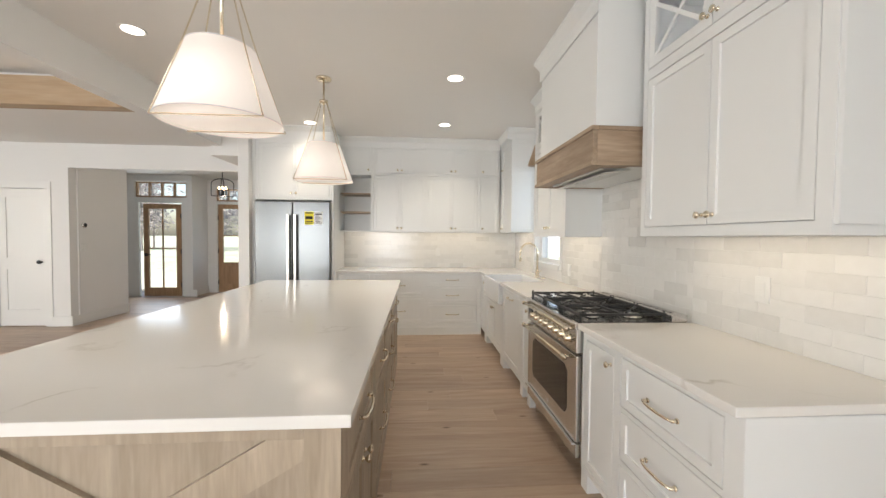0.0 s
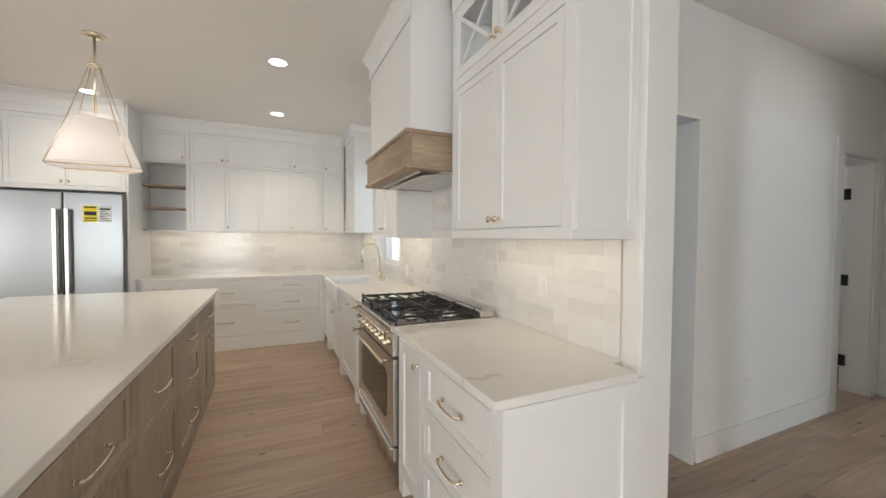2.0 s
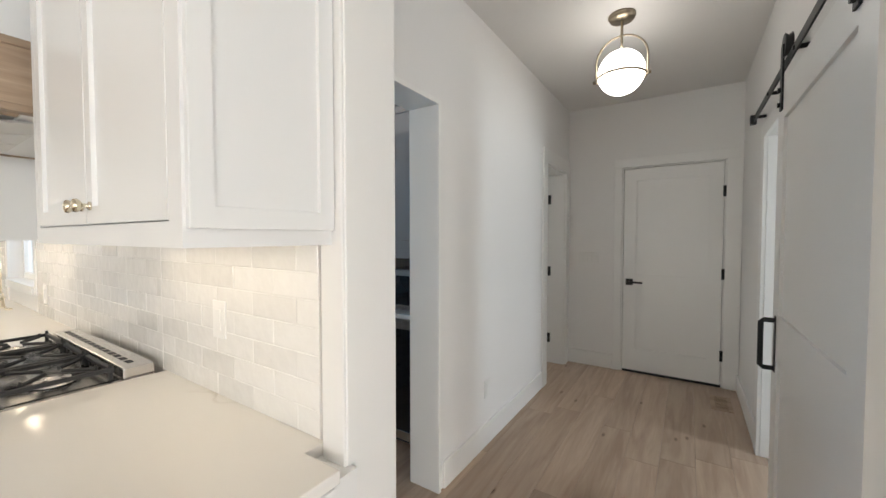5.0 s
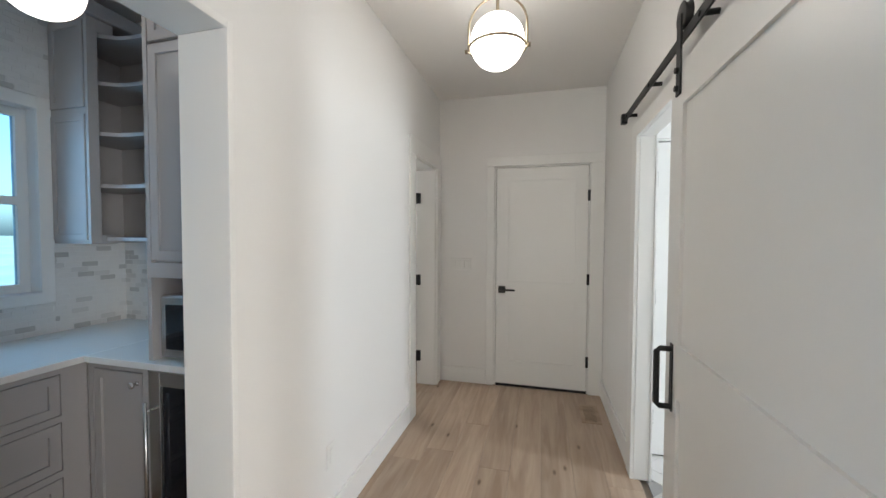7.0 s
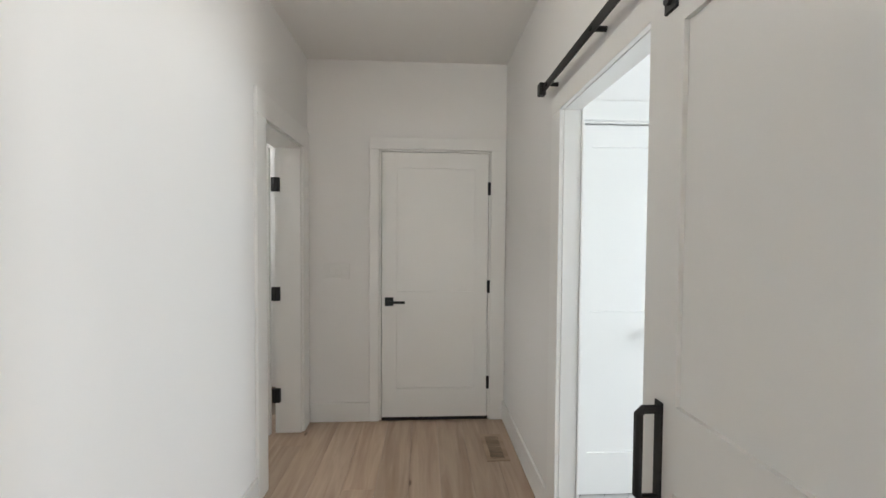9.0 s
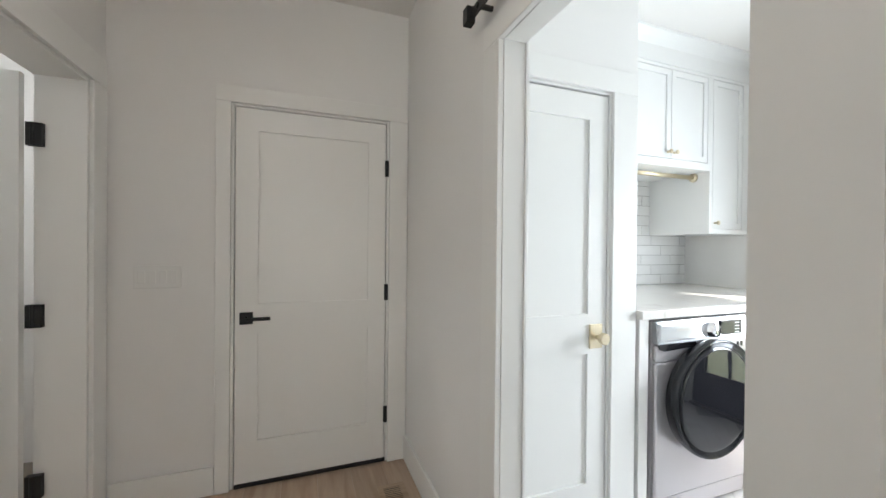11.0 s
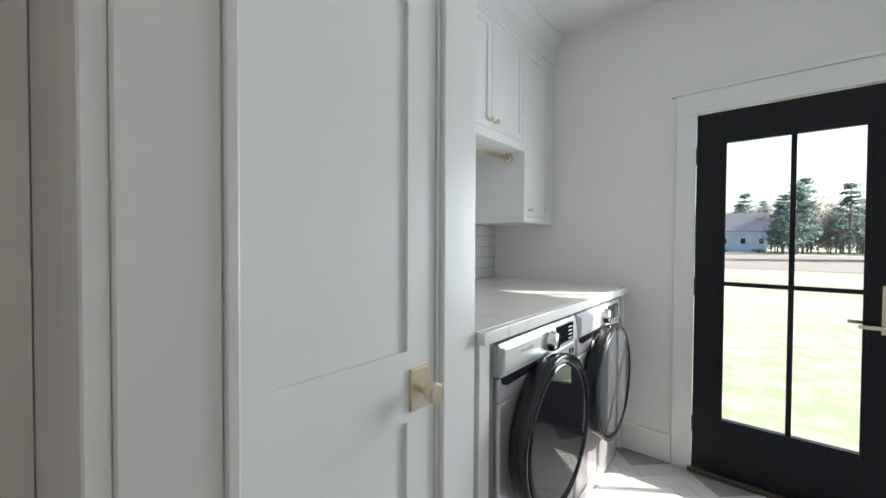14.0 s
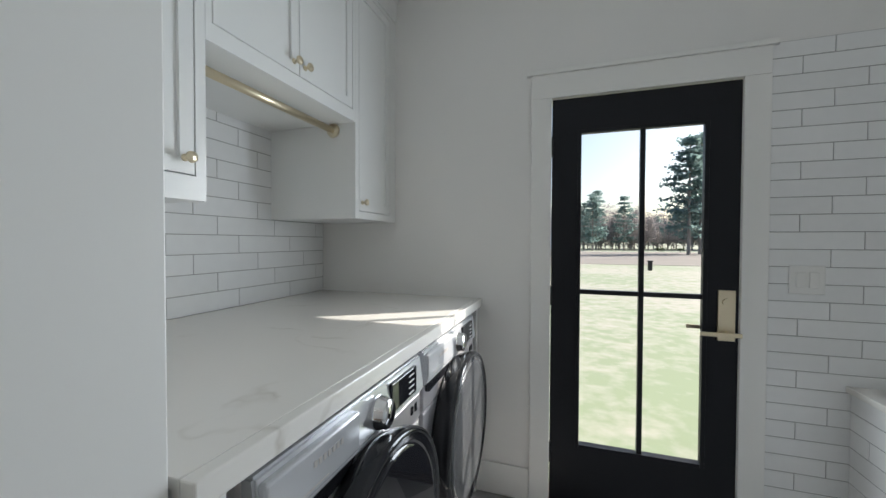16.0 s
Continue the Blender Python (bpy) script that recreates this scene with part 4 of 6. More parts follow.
rv = part("rear_vent", bm, STEEL, rg, "slotted steel rear vent")
for k in range(14):
    part("slot", bx(bmesh.new(), 0.05 + k * 0.06, RD - 0.065, 0.9482, 0.09 + k * 0.06, RD - 0.045, 0.9488), DARK, rv)
for x in (0.05, RW - 0.05):
    part("foot", rod(bmesh.new(), (x, 0.10, 0.0), (x, 0.10, 0.12), 0.024, 0.03), CHROME, rg, "", True)

# ---- hood ----
hd = thing("range_hood", pose(1.505, 3.10, 0, 0, 0, -90), "white range hood with pale oak band and steel insert", "range hood")
HW, HD = 1.0, EAST - 1.505
part("chimney", box(0.02, 0.025, 2.02, HW - 0.02, HD - 0.001, TOPK - 0.001), CAB, hd)
part("crown", crown_bm(0.0, HW, 2.66, TOPK - 0.002), CAB, hd).location = (0, 0.022, 0)
part("oak_board", box(0.0, 0.0, 1.812, HW, 0.028, 2.0, b=0.002), OAKX, hd, "pale oak board with visible grain")
for xa, xb in ((0.0, 0.028), (HW - 0.028, HW)):
    part("oak_board", box(xa, 0.0285, 1.812, xb, HD - 0.012, 2.0, b=0.002), OAKEND, hd, "pale oak board with wavy dark grain")
for z, o in ((1.995, 0.012), (1.795, 0.012)):
    part("oak_moulding", box(-o, -o, z, HW + o, 0.03, z + 0.024, b=0.003), OAKX, hd, "pale oak edge moulding")
    for xa, xb in ((-o, 0.03), (HW - 0.03, HW + o)):
        part("oak_moulding", box(xa, 0.0305, z, xb, HD - 0.012, z + 0.024, b=0.003), OAKEND, hd, "pale oak edge moulding")
part("back_box", box(0.03, HD - 0.335, 1.80, HW - 0.03, HD - 0.001, 2.018), CAB, hd)
part("insert", box(0.10, 0.10, 1.803, HW - 0.10, HD - 0.06, 1.815, b=0.003), LINER, hd)
part("front_soffit", box(0.032, 0.032, 1.80, HW - 0.032, 0.098, 1.812, b=0.001), OAKX, hd)
for xa, xb in ((0.032, 0.098), (HW - 0.098, HW - 0.032)):
    part("side_soffit", box(xa, 0.10, 1.80, xb, HD - 0.337, 1.812, b=0.001), OAKX, hd)
for k in range(3):
    bm = bmesh.new()
    x = 0.13 + k * 0.25
    bmesh.ops.create_cube(bm, size=1, matrix=Matrix.Translation((x + 0.12, 0.30, 1.80)) @ Matrix.Rotation(radians(9), 4, "X") @ Matrix.Diagonal((0.235, 0.33, 0.008, 1)))
    part("filter", bm, LINER, hd)
part("insert_rim", box(0.10, 0.10, 1.79, HW - 0.10, 0.118, 1.8025), LINER, hd)

# ---- island ----
isl = thing("kitchen_island", pose(0.305, 1.035, 0, 0, 0, 90), "pale oak kitchen island with drawers and crossed end panel", "island")
IW, ID = 3.05, 1.10
bm = bmesh.new()
bx(bm, 0.02, 0.022, 0.0, IW, ID, 0.868)
front = [(0.085, 0.60, 0.79, 0.835, "d"), (0.085, 0.09, 0.4355, 0.575, "l"), (0.4395, 0.09, 0.79, 0.575, "r"),
         (0.87, 0.52, 1.52, 0.835, "d"), (0.87, 0.09, 1.52, 0.49, "d"),
         (1.60, 0.645, 2.22, 0.835, "d"), (1.60, 0.375, 2.22, 0.615, "d"), (1.60, 0.09, 2.22, 0.345, "d"),
         (2.30, 0.645, 2.97, 0.835, "d"), (2.30, 0.09, 2.633, 0.615, "l"), (2.637, 0.09, 2.97, 0.615, "r")]
xs = sorted({0.02, IW, *[v for o in front for v in (o[0], o[2])]})
zs = sorted({0.0, 0.868, *[v for o in front for v in (o[1], o[3])]})
for xa, xb in zip(xs, xs[1:]):
    for za, zb in zip(zs, zs[1:]):
        if not any(o[0] <= (xa + xb) / 2 <= o[2] and o[1] <= (za + zb) / 2 <= o[3] for o in front):
            bx(bm, xa, 0, za, xb, 0.0215, zb)
part("body", bm, OAK, isl)
for xa, za, xb, zb, kind in front:
    dr = part("drawer" if kind == "d" else "door", shaker(xa + 0.003, za + 0.003, xb - 0.003, zb - 0.003), OAK, isl)
    if kind == "d":
        pull((xa + xb) / 2, (za + zb) / 2, dr, 0.10)
    else:
        knob(xb - 0.03 if kind == "l" else xa + 0.03, zb - 0.05, dr)
ew, eh, r = ID, 0.868, 0.10
w2, h2 = ew - 2 * r, eh - 0.335
tilt = math.atan2(h2, w2)
ca, cb = 0.05 / math.sin(tilt), 0.05 / math.cos(tilt)
band = [(0, 0), (ca, 0), (w2, h2 - cb), (w2, h2), (w2 - ca, h2), (0, cb)]
boards = [("stile", box(0, 0, 0, r, 0.02, eh, b=0.002)), ("stile", box(ew - r, 0, 0, ew, 0.02, eh, b=0.002)),
          ("rail", box(r, 0, 0, ew - r, 0.0198, 0.29, b=0.002)), ("rail", box(r, 0, eh - 0.045, ew - r, 0.0198, eh, b=0.002)),
          ("brace", prism(bmesh.new(), band, 0.0165, Matrix.Translation((r, 0.003, 0.29)))),
          ("brace", prism(bmesh.new(), [(w2 - u, v) for u, v in band], 0.0155, Matrix.Translation((r, 0.004, 0.29))))]
for kind, bm in boards:
    part(kind, bm, OAK, isl).matrix_local = pose(0, ID, 0, 0, 0, -90)
bm = bmesh.new()
bx(bm, -1.09, 0.998, 0.870, 0.338, 4.125, 0.906, 0.003)
tagged(new("island_countertop", finish("island_countertop", bm, QUARTZ)), "large polished white quartz island top with faint veins", "countertop")

# ---- pendants over the island ----


def pendant(x, y):
    pn = thing("pendant_lamp", pose(x, y, TOPK), "white linen cone pendant in a thin brass wire frame", "pendant lamp", "island pendants")
    z0, z1, r0, r1 = -0.934, -0.604, 0.258, 0.142
    part("canopy", spin(bmesh.new(), [(0.068, 0.0), (0.068, -0.014), (0.06, -0.022), (0.012, -0.024)]), BRASS, pn, "", True)
    part("stem", rod(rod(bmesh.new(), (0, 0, -0.02), (0, 0, -0.56), 0.008), (0, 0, -0.205), (0, 0, -0.225), 0.04), BRASS, pn, "", True)
    bm = bmesh.new()
    seg = 48
    rings = []
    for r, z in ((r0, z0), (r1, z1), (r1 - 0.004, z1), (r0 - 0.004, z0)):
        rings.append([bm.verts.new((r * math.cos(2 * math.pi * k / seg), r * math.sin(2 * math.pi * k / seg), z)) for k in range(seg)])
    for a, b in zip(rings, rings[1:] + rings[:1]):
        for k in range(seg):
            bm.faces.new((a[k], a[(k + 1) % seg], b[(k + 1) % seg], b[k]))
    part("shade", bm, SHADE, pn, "glowing white linen shade", True)
    part("diffuser", spin(bmesh.new(), [(r0 - 0.006, z0 + 0.012), (r0 - 0.006, z0 + 0.016)], seg=40), SHADE, pn, "glowing white fabric diffuser", True)
    for s, z in ((r0, z0), (r1, z1)):
        bm = tube(bmesh.new(), [(s * 1.003 * math.cos(2 * math.pi * k / 40), s * 1.003 * math.sin(2 * math.pi * k / 40), z) for k in range(41)], 0.0028, 6)
        part("trim_ring", bm, PAPER, pn, "", True)
    q = 0.232
    hub, top = 0.03, r1 + 0.006
    corner = [(q, q * 0.58), (-q, q * 0.58), (-q, -q * 0.58), (q, -q * 0.58)]
    for a, b in corner:
        u, v = a / math.hypot(a, b), b / math.hypot(a, b)
        part("wire", tube(bmesh.new(), [(u * hub, v * hub, -0.215), (u * top, v * top, z1 + 0.003), (a, b, z0 - 0.004)], 0.0032, 8), BRASS, pn, "", True)
    for s in (1, -1):
        part("wire", rod(bmesh.new(), (-q, s * q * 0.58, z0 - 0.004), (q, s * q * 0.58, z0 - 0.004), 0.0035, seg=8), BRASS, pn)
    lp = area_lamp("pendant_light", (x, y, TOPK + z0 - 0.01), (x, y + 0.001, 0), 0.4, 0.4, 0.8, (1.0, 0.84, 0.66))
    lp.data.shape = "DISK"


pendant(-0.347, 3.55)
pendant(-0.378, 1.805)

# ---- recessed lights ----
for x, y, z in ((0.85, 3.44, TOPK), (0.86, 4.85, TOPK), (-0.85, 4.92, TOPK), (-1.50, 2.85, TOPK)):
    cl = thing("recessed_light", pose(x, y, z), "round white recessed ceiling light, lit", "ceiling light", "kitchen recessed lights")
    part("trim_ring", spin(bmesh.new(), [(0.085, -0.0005), (0.085, -0.004), (0.075, -0.007), (0.068, -0.004)], seg=32), TRIM, cl, "", True)
    part("lens", spin(bmesh.new(), [(0.067, -0.004), (0.0001, -0.0045)], seg=32), BULB, cl, "glowing round lens")
    sp = new("recessed_spot", bpy.data.lights.new("recessed_spot", "SPOT"))
    sp.data.energy, sp.data.color, sp.data.spot_size, sp.data.spot_blend, sp.data.shadow_soft_size = 41 * LAMPS, (1.0, 0.865, 0.69), radians(125), 0.8, 0.06
    sp.location = (x, y, z - 0.03)

# ---- under-cabinet strips ----


def strip(eye, way, length, watts):
    ob = area_lamp("strip_light", eye, Vector(eye) + Vector(way), length, 0.02, watts, WARM)
    return ob


strip((0.55, 5.72, UB - 0.012), (0, 0.25, -1), 2.2, 2.0)
area_lamp("strip_light", (1.93, 1.55, 1.38), (2.02, 1.55, 0.9), 0.85, 0.02, 0.9, WARM)
area_lamp("strip_light", (1.93, 3.5, 1.38), (2.02, 3.5, 0.9), 0.75, 0.02, 0.9, WARM)
area_lamp("strip_light", (1.93, 5.25, UB - 0.012), (2.02, 5.25, 0.9), 0.55, 0.02, 0.7, WARM)


def plate(name, at, w, h, toggles, label):
    """A wall plate facing -y with paddle switches or an outlet."""
    ob = thing(name, at, label, "switch" if "switch" in name else "outlet")
    part("plate", box(-w / 2, -0.006, -h / 2, w / 2, 0, h / 2, b=0.003), PLASTIC, ob)
    for k in range(toggles):
        cx = (k - (toggles - 1) / 2) * 0.046
        part("paddle" if "switch" in name else "socket", box(cx - 0.016, -0.010, -0.033, cx + 0.016, -0.006, 0.033, b=0.002), PLASTIC, ob)
    return ob


plate("wall_outlet", pose(EAST - 0.008, 1.60, 1.15, 0, 0, -90), 0.075, 0.12, 1, "white outlet plate on the tiled backsplash")
plate("wall_outlet", pose(EAST - 0.008, 3.75, 1.05, 0, 0, -90), 0.075, 0.12, 1, "white outlet plate on the tiled backsplash")
plate("wall_outlet", pose(0.85, BACK - 0.008, 1.15), 0.075, 0.12, 1, "white outlet plate on the tiled backsplash")

# sink window


def window(name, at, w, h, label, sash=True, pane_mat=None):
    """A window in a wall: origin at the lower left of the opening on the room's face, looking to -y."""
    ob = tagged(new(name), label, "window", kind="structure")
    ob.matrix_basis = at
    bm = bmesh.new()
    c = 0.06
    bx(bm, -c, -0.016, -c, 0, 0, h + c, 0.003)
    bx(bm, w, -0.016, -c, w + c, 0, h + c, 0.003)
    bx(bm, 0, -0.016, h, w, 0, h + c, 0.003)
    bx(bm, 0, -0.03, -c, w, 0, 0.0, 0.003)
    part("window_casing", bm, TRIM, ob)
    bm = bmesh.new()
    f, y0, y1 = 0.045, 0.07, 0.11
    bx(bm, 0, y0, 0, f, y1, h)
    bx(bm, w - f, y0, 0, w, y1, h)
    bx(bm, f, y0, 0, w - f, y1, f)
    bx(bm, f, y0, h - f, w - f, y1, h)
    if sash:
        bx(bm, f, y0, h / 2 - 0.022, w - f, y1, h / 2 + 0.022)
    part("window_frame", bm, TRIM, ob)
    pane = part("pane", bx(bmesh.new(), f, 0.088, f, w - f, 0.092, h - f), pane_mat or GLASS, ob)
    pane.visible_shadow = False
    return ob


window("window_1", pose(EAST, 4.88, 1.08, 0, 0, -90), 0.86, 1.22, "white double-hung window above the sink")

# ---- hall ----


def panel_door(name, at, w, h, label, panels, mat=None, t=0.035, kind="structure"):
    """A flat two-panel door leaf; origin at the lower corner, face towards -y."""
    ob = tagged(new(name), label, "door", kind=kind)
    ob.matrix_basis = at
    bm = bmesh.new()
    xs = sorted({0.0, w, *[v for p in panels for v in (p[0], p[2])]})
    zs = sorted({0.0, h, *[v for p in panels for v in (p[1], p[3])]})
    for xa, xb in zip(xs, xs[1:]):
        for za, zb in zip(zs, zs[1:]):
            inside = any(p[0] <= (xa + xb) / 2 <= p[2] and p[1] <= (za + zb) / 2 <= p[3] for p in panels)
            bx(bm, xa, 0.011 if inside else 0.0, za, xb, t, zb)
    bmesh.ops.remove_doubles(bm, verts=bm.verts, dist=1e-5)
    part("leaf", bm, mat or TRIM, ob)
    return ob


def hinge(x, z, parent, y=0.0):
    bm = rod(bmesh.new(), (x, y - 0.006, z - 0.05), (x, y - 0.006, z + 0.05), 0.0075, seg=10)
    bx(bm, x - 0.012, y - 0.004, z - 0.05, x + 0.012, y - 0.001, z + 0.05)
    part("hinge", bm, BLACK, parent, "black butt hinge")


def lever(x, z, parent, sgn, mat=None):
    bm = bx(bmesh.new(), x - 0.033, -0.010, z - 0.033, x + 0.033, 0.0, z + 0.033, 0.002)
    rod(bm, (x, -0.01, z), (x, -0.045, z), 0.010)
    bx(bm, min(x, x + sgn * 0.125), -0.055, z - 0.009, max(x, x + sgn * 0.125), -0.043, z + 0.009, 0.002)
    part("door_handle", bm, mat or BLACK, parent, "black lever handle on a square plate")


# end door (faces -x): local x runs towards -y from the far jamb
gd = panel_door("door_1", pose(HALL_END + 0.002, 0.925, 0.012, 0, 0, -90), 0.832, 2.094, "closed white two-panel door with black lever", [(0.115, 0.24, 0.725, 0.838), (0.115, 1.008, 0.725, 1.972)])
lever(0.057, 0.93, gd, 1)
for z in (0.285, 1.05, 1.82):
    hinge(0.838, z, gd)
part("door_sweep", box(0.0, -0.006, -0.012, 0.838, 0.03, 0.012), BLACK, gd, "black rubber door sweep")

# bathroom door, standing open into the bathroom
bd2 = panel_door("door_2", pose(5.605, 1.70, 0.012, 0, 0, 92), 0.60, 2.06, "white bathroom door standing open with black hinges", [(0.11, 0.24, 0.49, 0.838), (0.11, 1.008, 0.49, 1.94)])
for z in (0.285, 1.03, 1.82):
    bm = bx(bmesh.new(), 5.600, 1.64, z - 0.05, 5.6235, 1.695, z + 0.05)
    rod(bm, (5.603, 1.672, z - 0.05), (5.603, 1.672, z + 0.05), 0.009, seg=10)
    hg = part("hinge", bm, BLACK, bd2, "black butt hinge")
    hg.matrix_parent_inverse = bd2.matrix_basis.inverted()

# sliding barn door on its rail
bn = thing("barn_door", pose(3.79, 0.023, 0.02, 0, 0, 180), "white panelled sliding barn door hung from a black rail", "barn door")
bm = bmesh.new()
bw, bh = 1.10, 2.06
pan = [(0.125, 0.20, bw - 0.125, 0.84), (0.125, 1.04, bw - 0.125, bh - 0.15)]
xs = sorted({0.0, bw, 0.125, bw - 0.125})
zs = sorted({0.0, bh, *[v for p in pan for v in (p[1], p[3])]})
for xa, xb in zip(xs, xs[1:]):
    for za, zb in zip(zs, zs[1:]):
        inside = any(p[0] <= (xa + xb) / 2 <= p[2] and p[1] <= (za + zb) / 2 <= p[3] for p in pan)
        bx(bm, xa, 0.012 if inside else 0.0, za, xb, 0.038, zb)
bmesh.ops.remove_doubles(bm, verts=bm.verts, dist=1e-5)
part("panel", bm, TRIM, bn)
bm = bmesh.new()
tube(bm, [(0.070, 0, 1.01), (0.070, -0.04, 1.01), (0.070, -0.052, 1.0), (0.070, -0.052, 0.80), (0.070, -0.04, 0.79), (0.070, 0, 0.79)], 0.011, 8)
bx(bm, 0.056, -0.004, 0.775, 0.084, 0.0, 1.03)
part("handle", bm, BLACK, bn, "black iron pull handle")
for x in (0.085, bw - 0.12):
    bm = bx(bmesh.new(), x - 0.021, -0.008, bh - 0.11, x + 0.021, 0.0, 2.235, 0.002)
    for z in (bh - 0.085, bh - 0.02):
        rod(bm, (x, -0.008, z), (x, -0.018, z), 0.011, seg=10)
    part("strap", bm, BLACK, bn, "black strap hanger")
    part("wheel", spin(bmesh.new(), [(0.047, -0.014), (0.052, -0.012), (0.042, 0.0), (0.052, 0.012), (0.047, 0.014)], Matrix.Translation((x, 0.012, 2.232)) @ Matrix.Rotation(radians(90), 4, "X"), 24), BLACK, bn, "black grooved wheel", True)
rl = thing("barn_rail", pose(2.55, 0.0, 2.187), "black flat steel rail with stand-offs and end stop", "rail")
part("bar", box(0.0, 0.004, -0.02, 2.185, 0.012, 0.02, b=0.001), BLACK, rl)
for x in (0.05, 0.60, 1.02, 1.62, 2.10):
    part("standoff", rod(rod(bmesh.new(), (x, HALL_R, 0), (x, 0.004, 0), 0.010, seg=12), (x, 0.012, 0), (x, 0.018, 0), 0.010, seg=6), BLACK, rl)
part("end_stop", box(2.15, -0.004, -0.03, 2.19, 0.03, 0.03), BLACK, rl)

plate("light_switch", pose(HALL_END, 1.275, 1.18, 0, 0, -90), 0.205, 0.118, 4, "white four-gang switch plate on the end wall")
plate("wall_outlet", pose(3.75, HALL_L, 0.38), 0.075, 0.12, 1, "white outlet plate low on the hall wall")
fv = thing("floor_vent", pose(5.38, 0.105, 0.0), "oak flush floor register with slots", "vent")
part("frame", box(-0.165, -0.075, -0.003, 0.165, 0.075, 0.004, b=0.001), OAKX, fv)
part("grille", bx(bmesh.new(), -0.135, -0.045, 0.0042, 0.135, 0.045, 0.0048), DARK, fv)
for k in range(18):
    part("slat", bx(bmesh.new(), -0.132 + k * 0.015, -0.045, 0.0045, -0.125 + k * 0.015, 0.045, 0.007), OAKX, fv)
part("bar", bx(bmesh.new(), -0.003, -0.045, 0.0045, 0.006, 0.045, 0.0075), OAKX, fv)


def globe_lamp(x, y, ztop, zc, r=0.137, mat=None, caged=True, label="opal glass globe light in an aged brass arch"):
    gl = thing("globe_pendant", pose(x, y, zc), label, "ceiling light", "globe lights")
    up = ztop - zc
    part("canopy", spin(bmesh.new(), [(0.08, up), (0.08, up - 0.012), (0.07, up - 0.03), (0.015, up - 0.034)]), AGED, gl, "", True)
    part("stem", rod(bmesh.new(), (0, 0, up - 0.03), (0, 0, r * 0.98), 0.008), AGED, gl, "", True)
    part("globe", spin(bmesh.new(), [(max(r * math.sin(a), 1e-4), -r * math.cos(a)) for a in [math.pi * k / 20 for k in range(21)]], seg=36), mat or GLOBE, gl, "glowing opal glass globe", True)
    if not caged:
        return
    part("ring", tube(bmesh.new(), [((r + 0.006) * math.cos(2 * math.pi * k / 40), (r + 0.006) * math.sin(2 * math.pi * k / 40), -0.03) for k in range(41)], 0.007, 8), AGED, gl, "", True)
    arch = [(0, -r - 0.012, -0.035), (0, -r - 0.012, 0.08)] + [(0, -(r + 0.012) * math.cos(a), 0.08 + 0.15 * math.sin(a)) for a in [math.pi * k / 16 for k in range(1, 16)]] + [(0, r + 0.012, 0.08), (0, r + 0.012, -0.035)]
    part("arch", tube(bmesh.new(), arch, 0.006, 8), AGED, gl, "", True)
    for s in (1, -1):
        part("cap_nut", rod(bmesh.new(), (0, s * (r + 0.004), -0.03), (0, s * (r + 0.03), -0.03), 0.011), AGED, gl, "", True)


globe_lamp(4.10, 0.735, TOPH, 2.445)
globe_lamp(3.08, 2.205, TOPH, 2.335, r=0.122, mat=GLOBEDIM, caged=False, label="plain opal glass globe light on a short brass stem")

# ---- laundry ----
ld = tagged(new("laundry_door"), "black four-pane glazed outside door with brass lever", "door", kind="structure")
ld.matrix_basis = pose(4.46, L_SOUTH - 0.045, 0.03, 0, 0, 180)
dw, dh = 0.80, 2.035
gx0, gx1, gz0, gz1 = 0.134, 0.667, 0.30, 1.862
bm = bmesh.new()
xs, zs = [0, gx0, gx1, dw], [0, gz0, gz1, dh]
for a in range(3):
    for b in range(3):
        if not (a == 1 and b == 1):
            bx(bm, xs[a], -0.045, zs[b], xs[a + 1], 0.0, zs[b + 1])
bmesh.ops.remove_doubles(bm, verts=bm.verts, dist=1e-5)
part("leaf", bm, BLACKPAINT, ld)
mx, mz = 0.414, 1.072
bm = bmesh.new()
bx(bm, mx - 0.011, -0.038, gz0, mx + 0.011, -0.006, gz1, 0.002)
bx(bm, gx0, -0.0385, mz - 0.011, mx - 0.011, -0.0055, mz + 0.011, 0.002)
bx(bm, mx + 0.011, -0.0385, mz - 0.011, gx1, -0.0055, mz + 0.011, 0.002)
part("muntins", bm, BLACKPAINT, ld)
bm = bmesh.new()
for a in ((gx0 - 0.012, gz0 - 0.012, gx0 + 0.006, gz1 + 0.012), (gx1 - 0.006, gz0 - 0.012, gx1 + 0.012, gz1 + 0.012), (gx0 + 0.006, gz0 - 0.012, gx1 - 0.006, gz0 + 0.006), (gx0 + 0.006, gz1 - 0.006, gx1 - 0.006, gz1 + 0.012)):
    bx(bm, a[0], -0.053, a[1], a[2], -0.046, a[3], 0.002)
part("glazing_bead", bm, BLACKPAINT, ld)
for a, b in ((gx0, mx - 0.011), (mx + 0.011, gx1)):
    for c, d in ((gz0, mz - 0.011), (mz + 0.011, gz1)):
        pn = part("pane", bx(bmesh.new(), a, -0.024, c, b, -0.020, d), GLASS, ld)
        pn.visible_shadow = False
bm = bx(bmesh.new(), dw - 0.081, -0.057, 0.882, dw - 0.015, -0.045, 1.108, 0.002)
rod(bm, (dw - 0.048, -0.055, 0.918), (dw - 0.048, -0.095, 0.918), 0.010)
bx(bm, dw - 0.160, -0.105, 0.909, dw - 0.005, -0.092, 0.927, 0.002)
rod(bm, (dw - 0.048, -0.057, 1.055), (dw - 0.048, -0.068, 1.055), 0.018)
part("door_handle", bm, GOLD, ld, "satin brass lever and deadbolt plate")
bm = rod(bmesh.new(), (dw - 0.048, 0.0, 0.918), (dw - 0.048, 0.055, 0.918), 0.010)
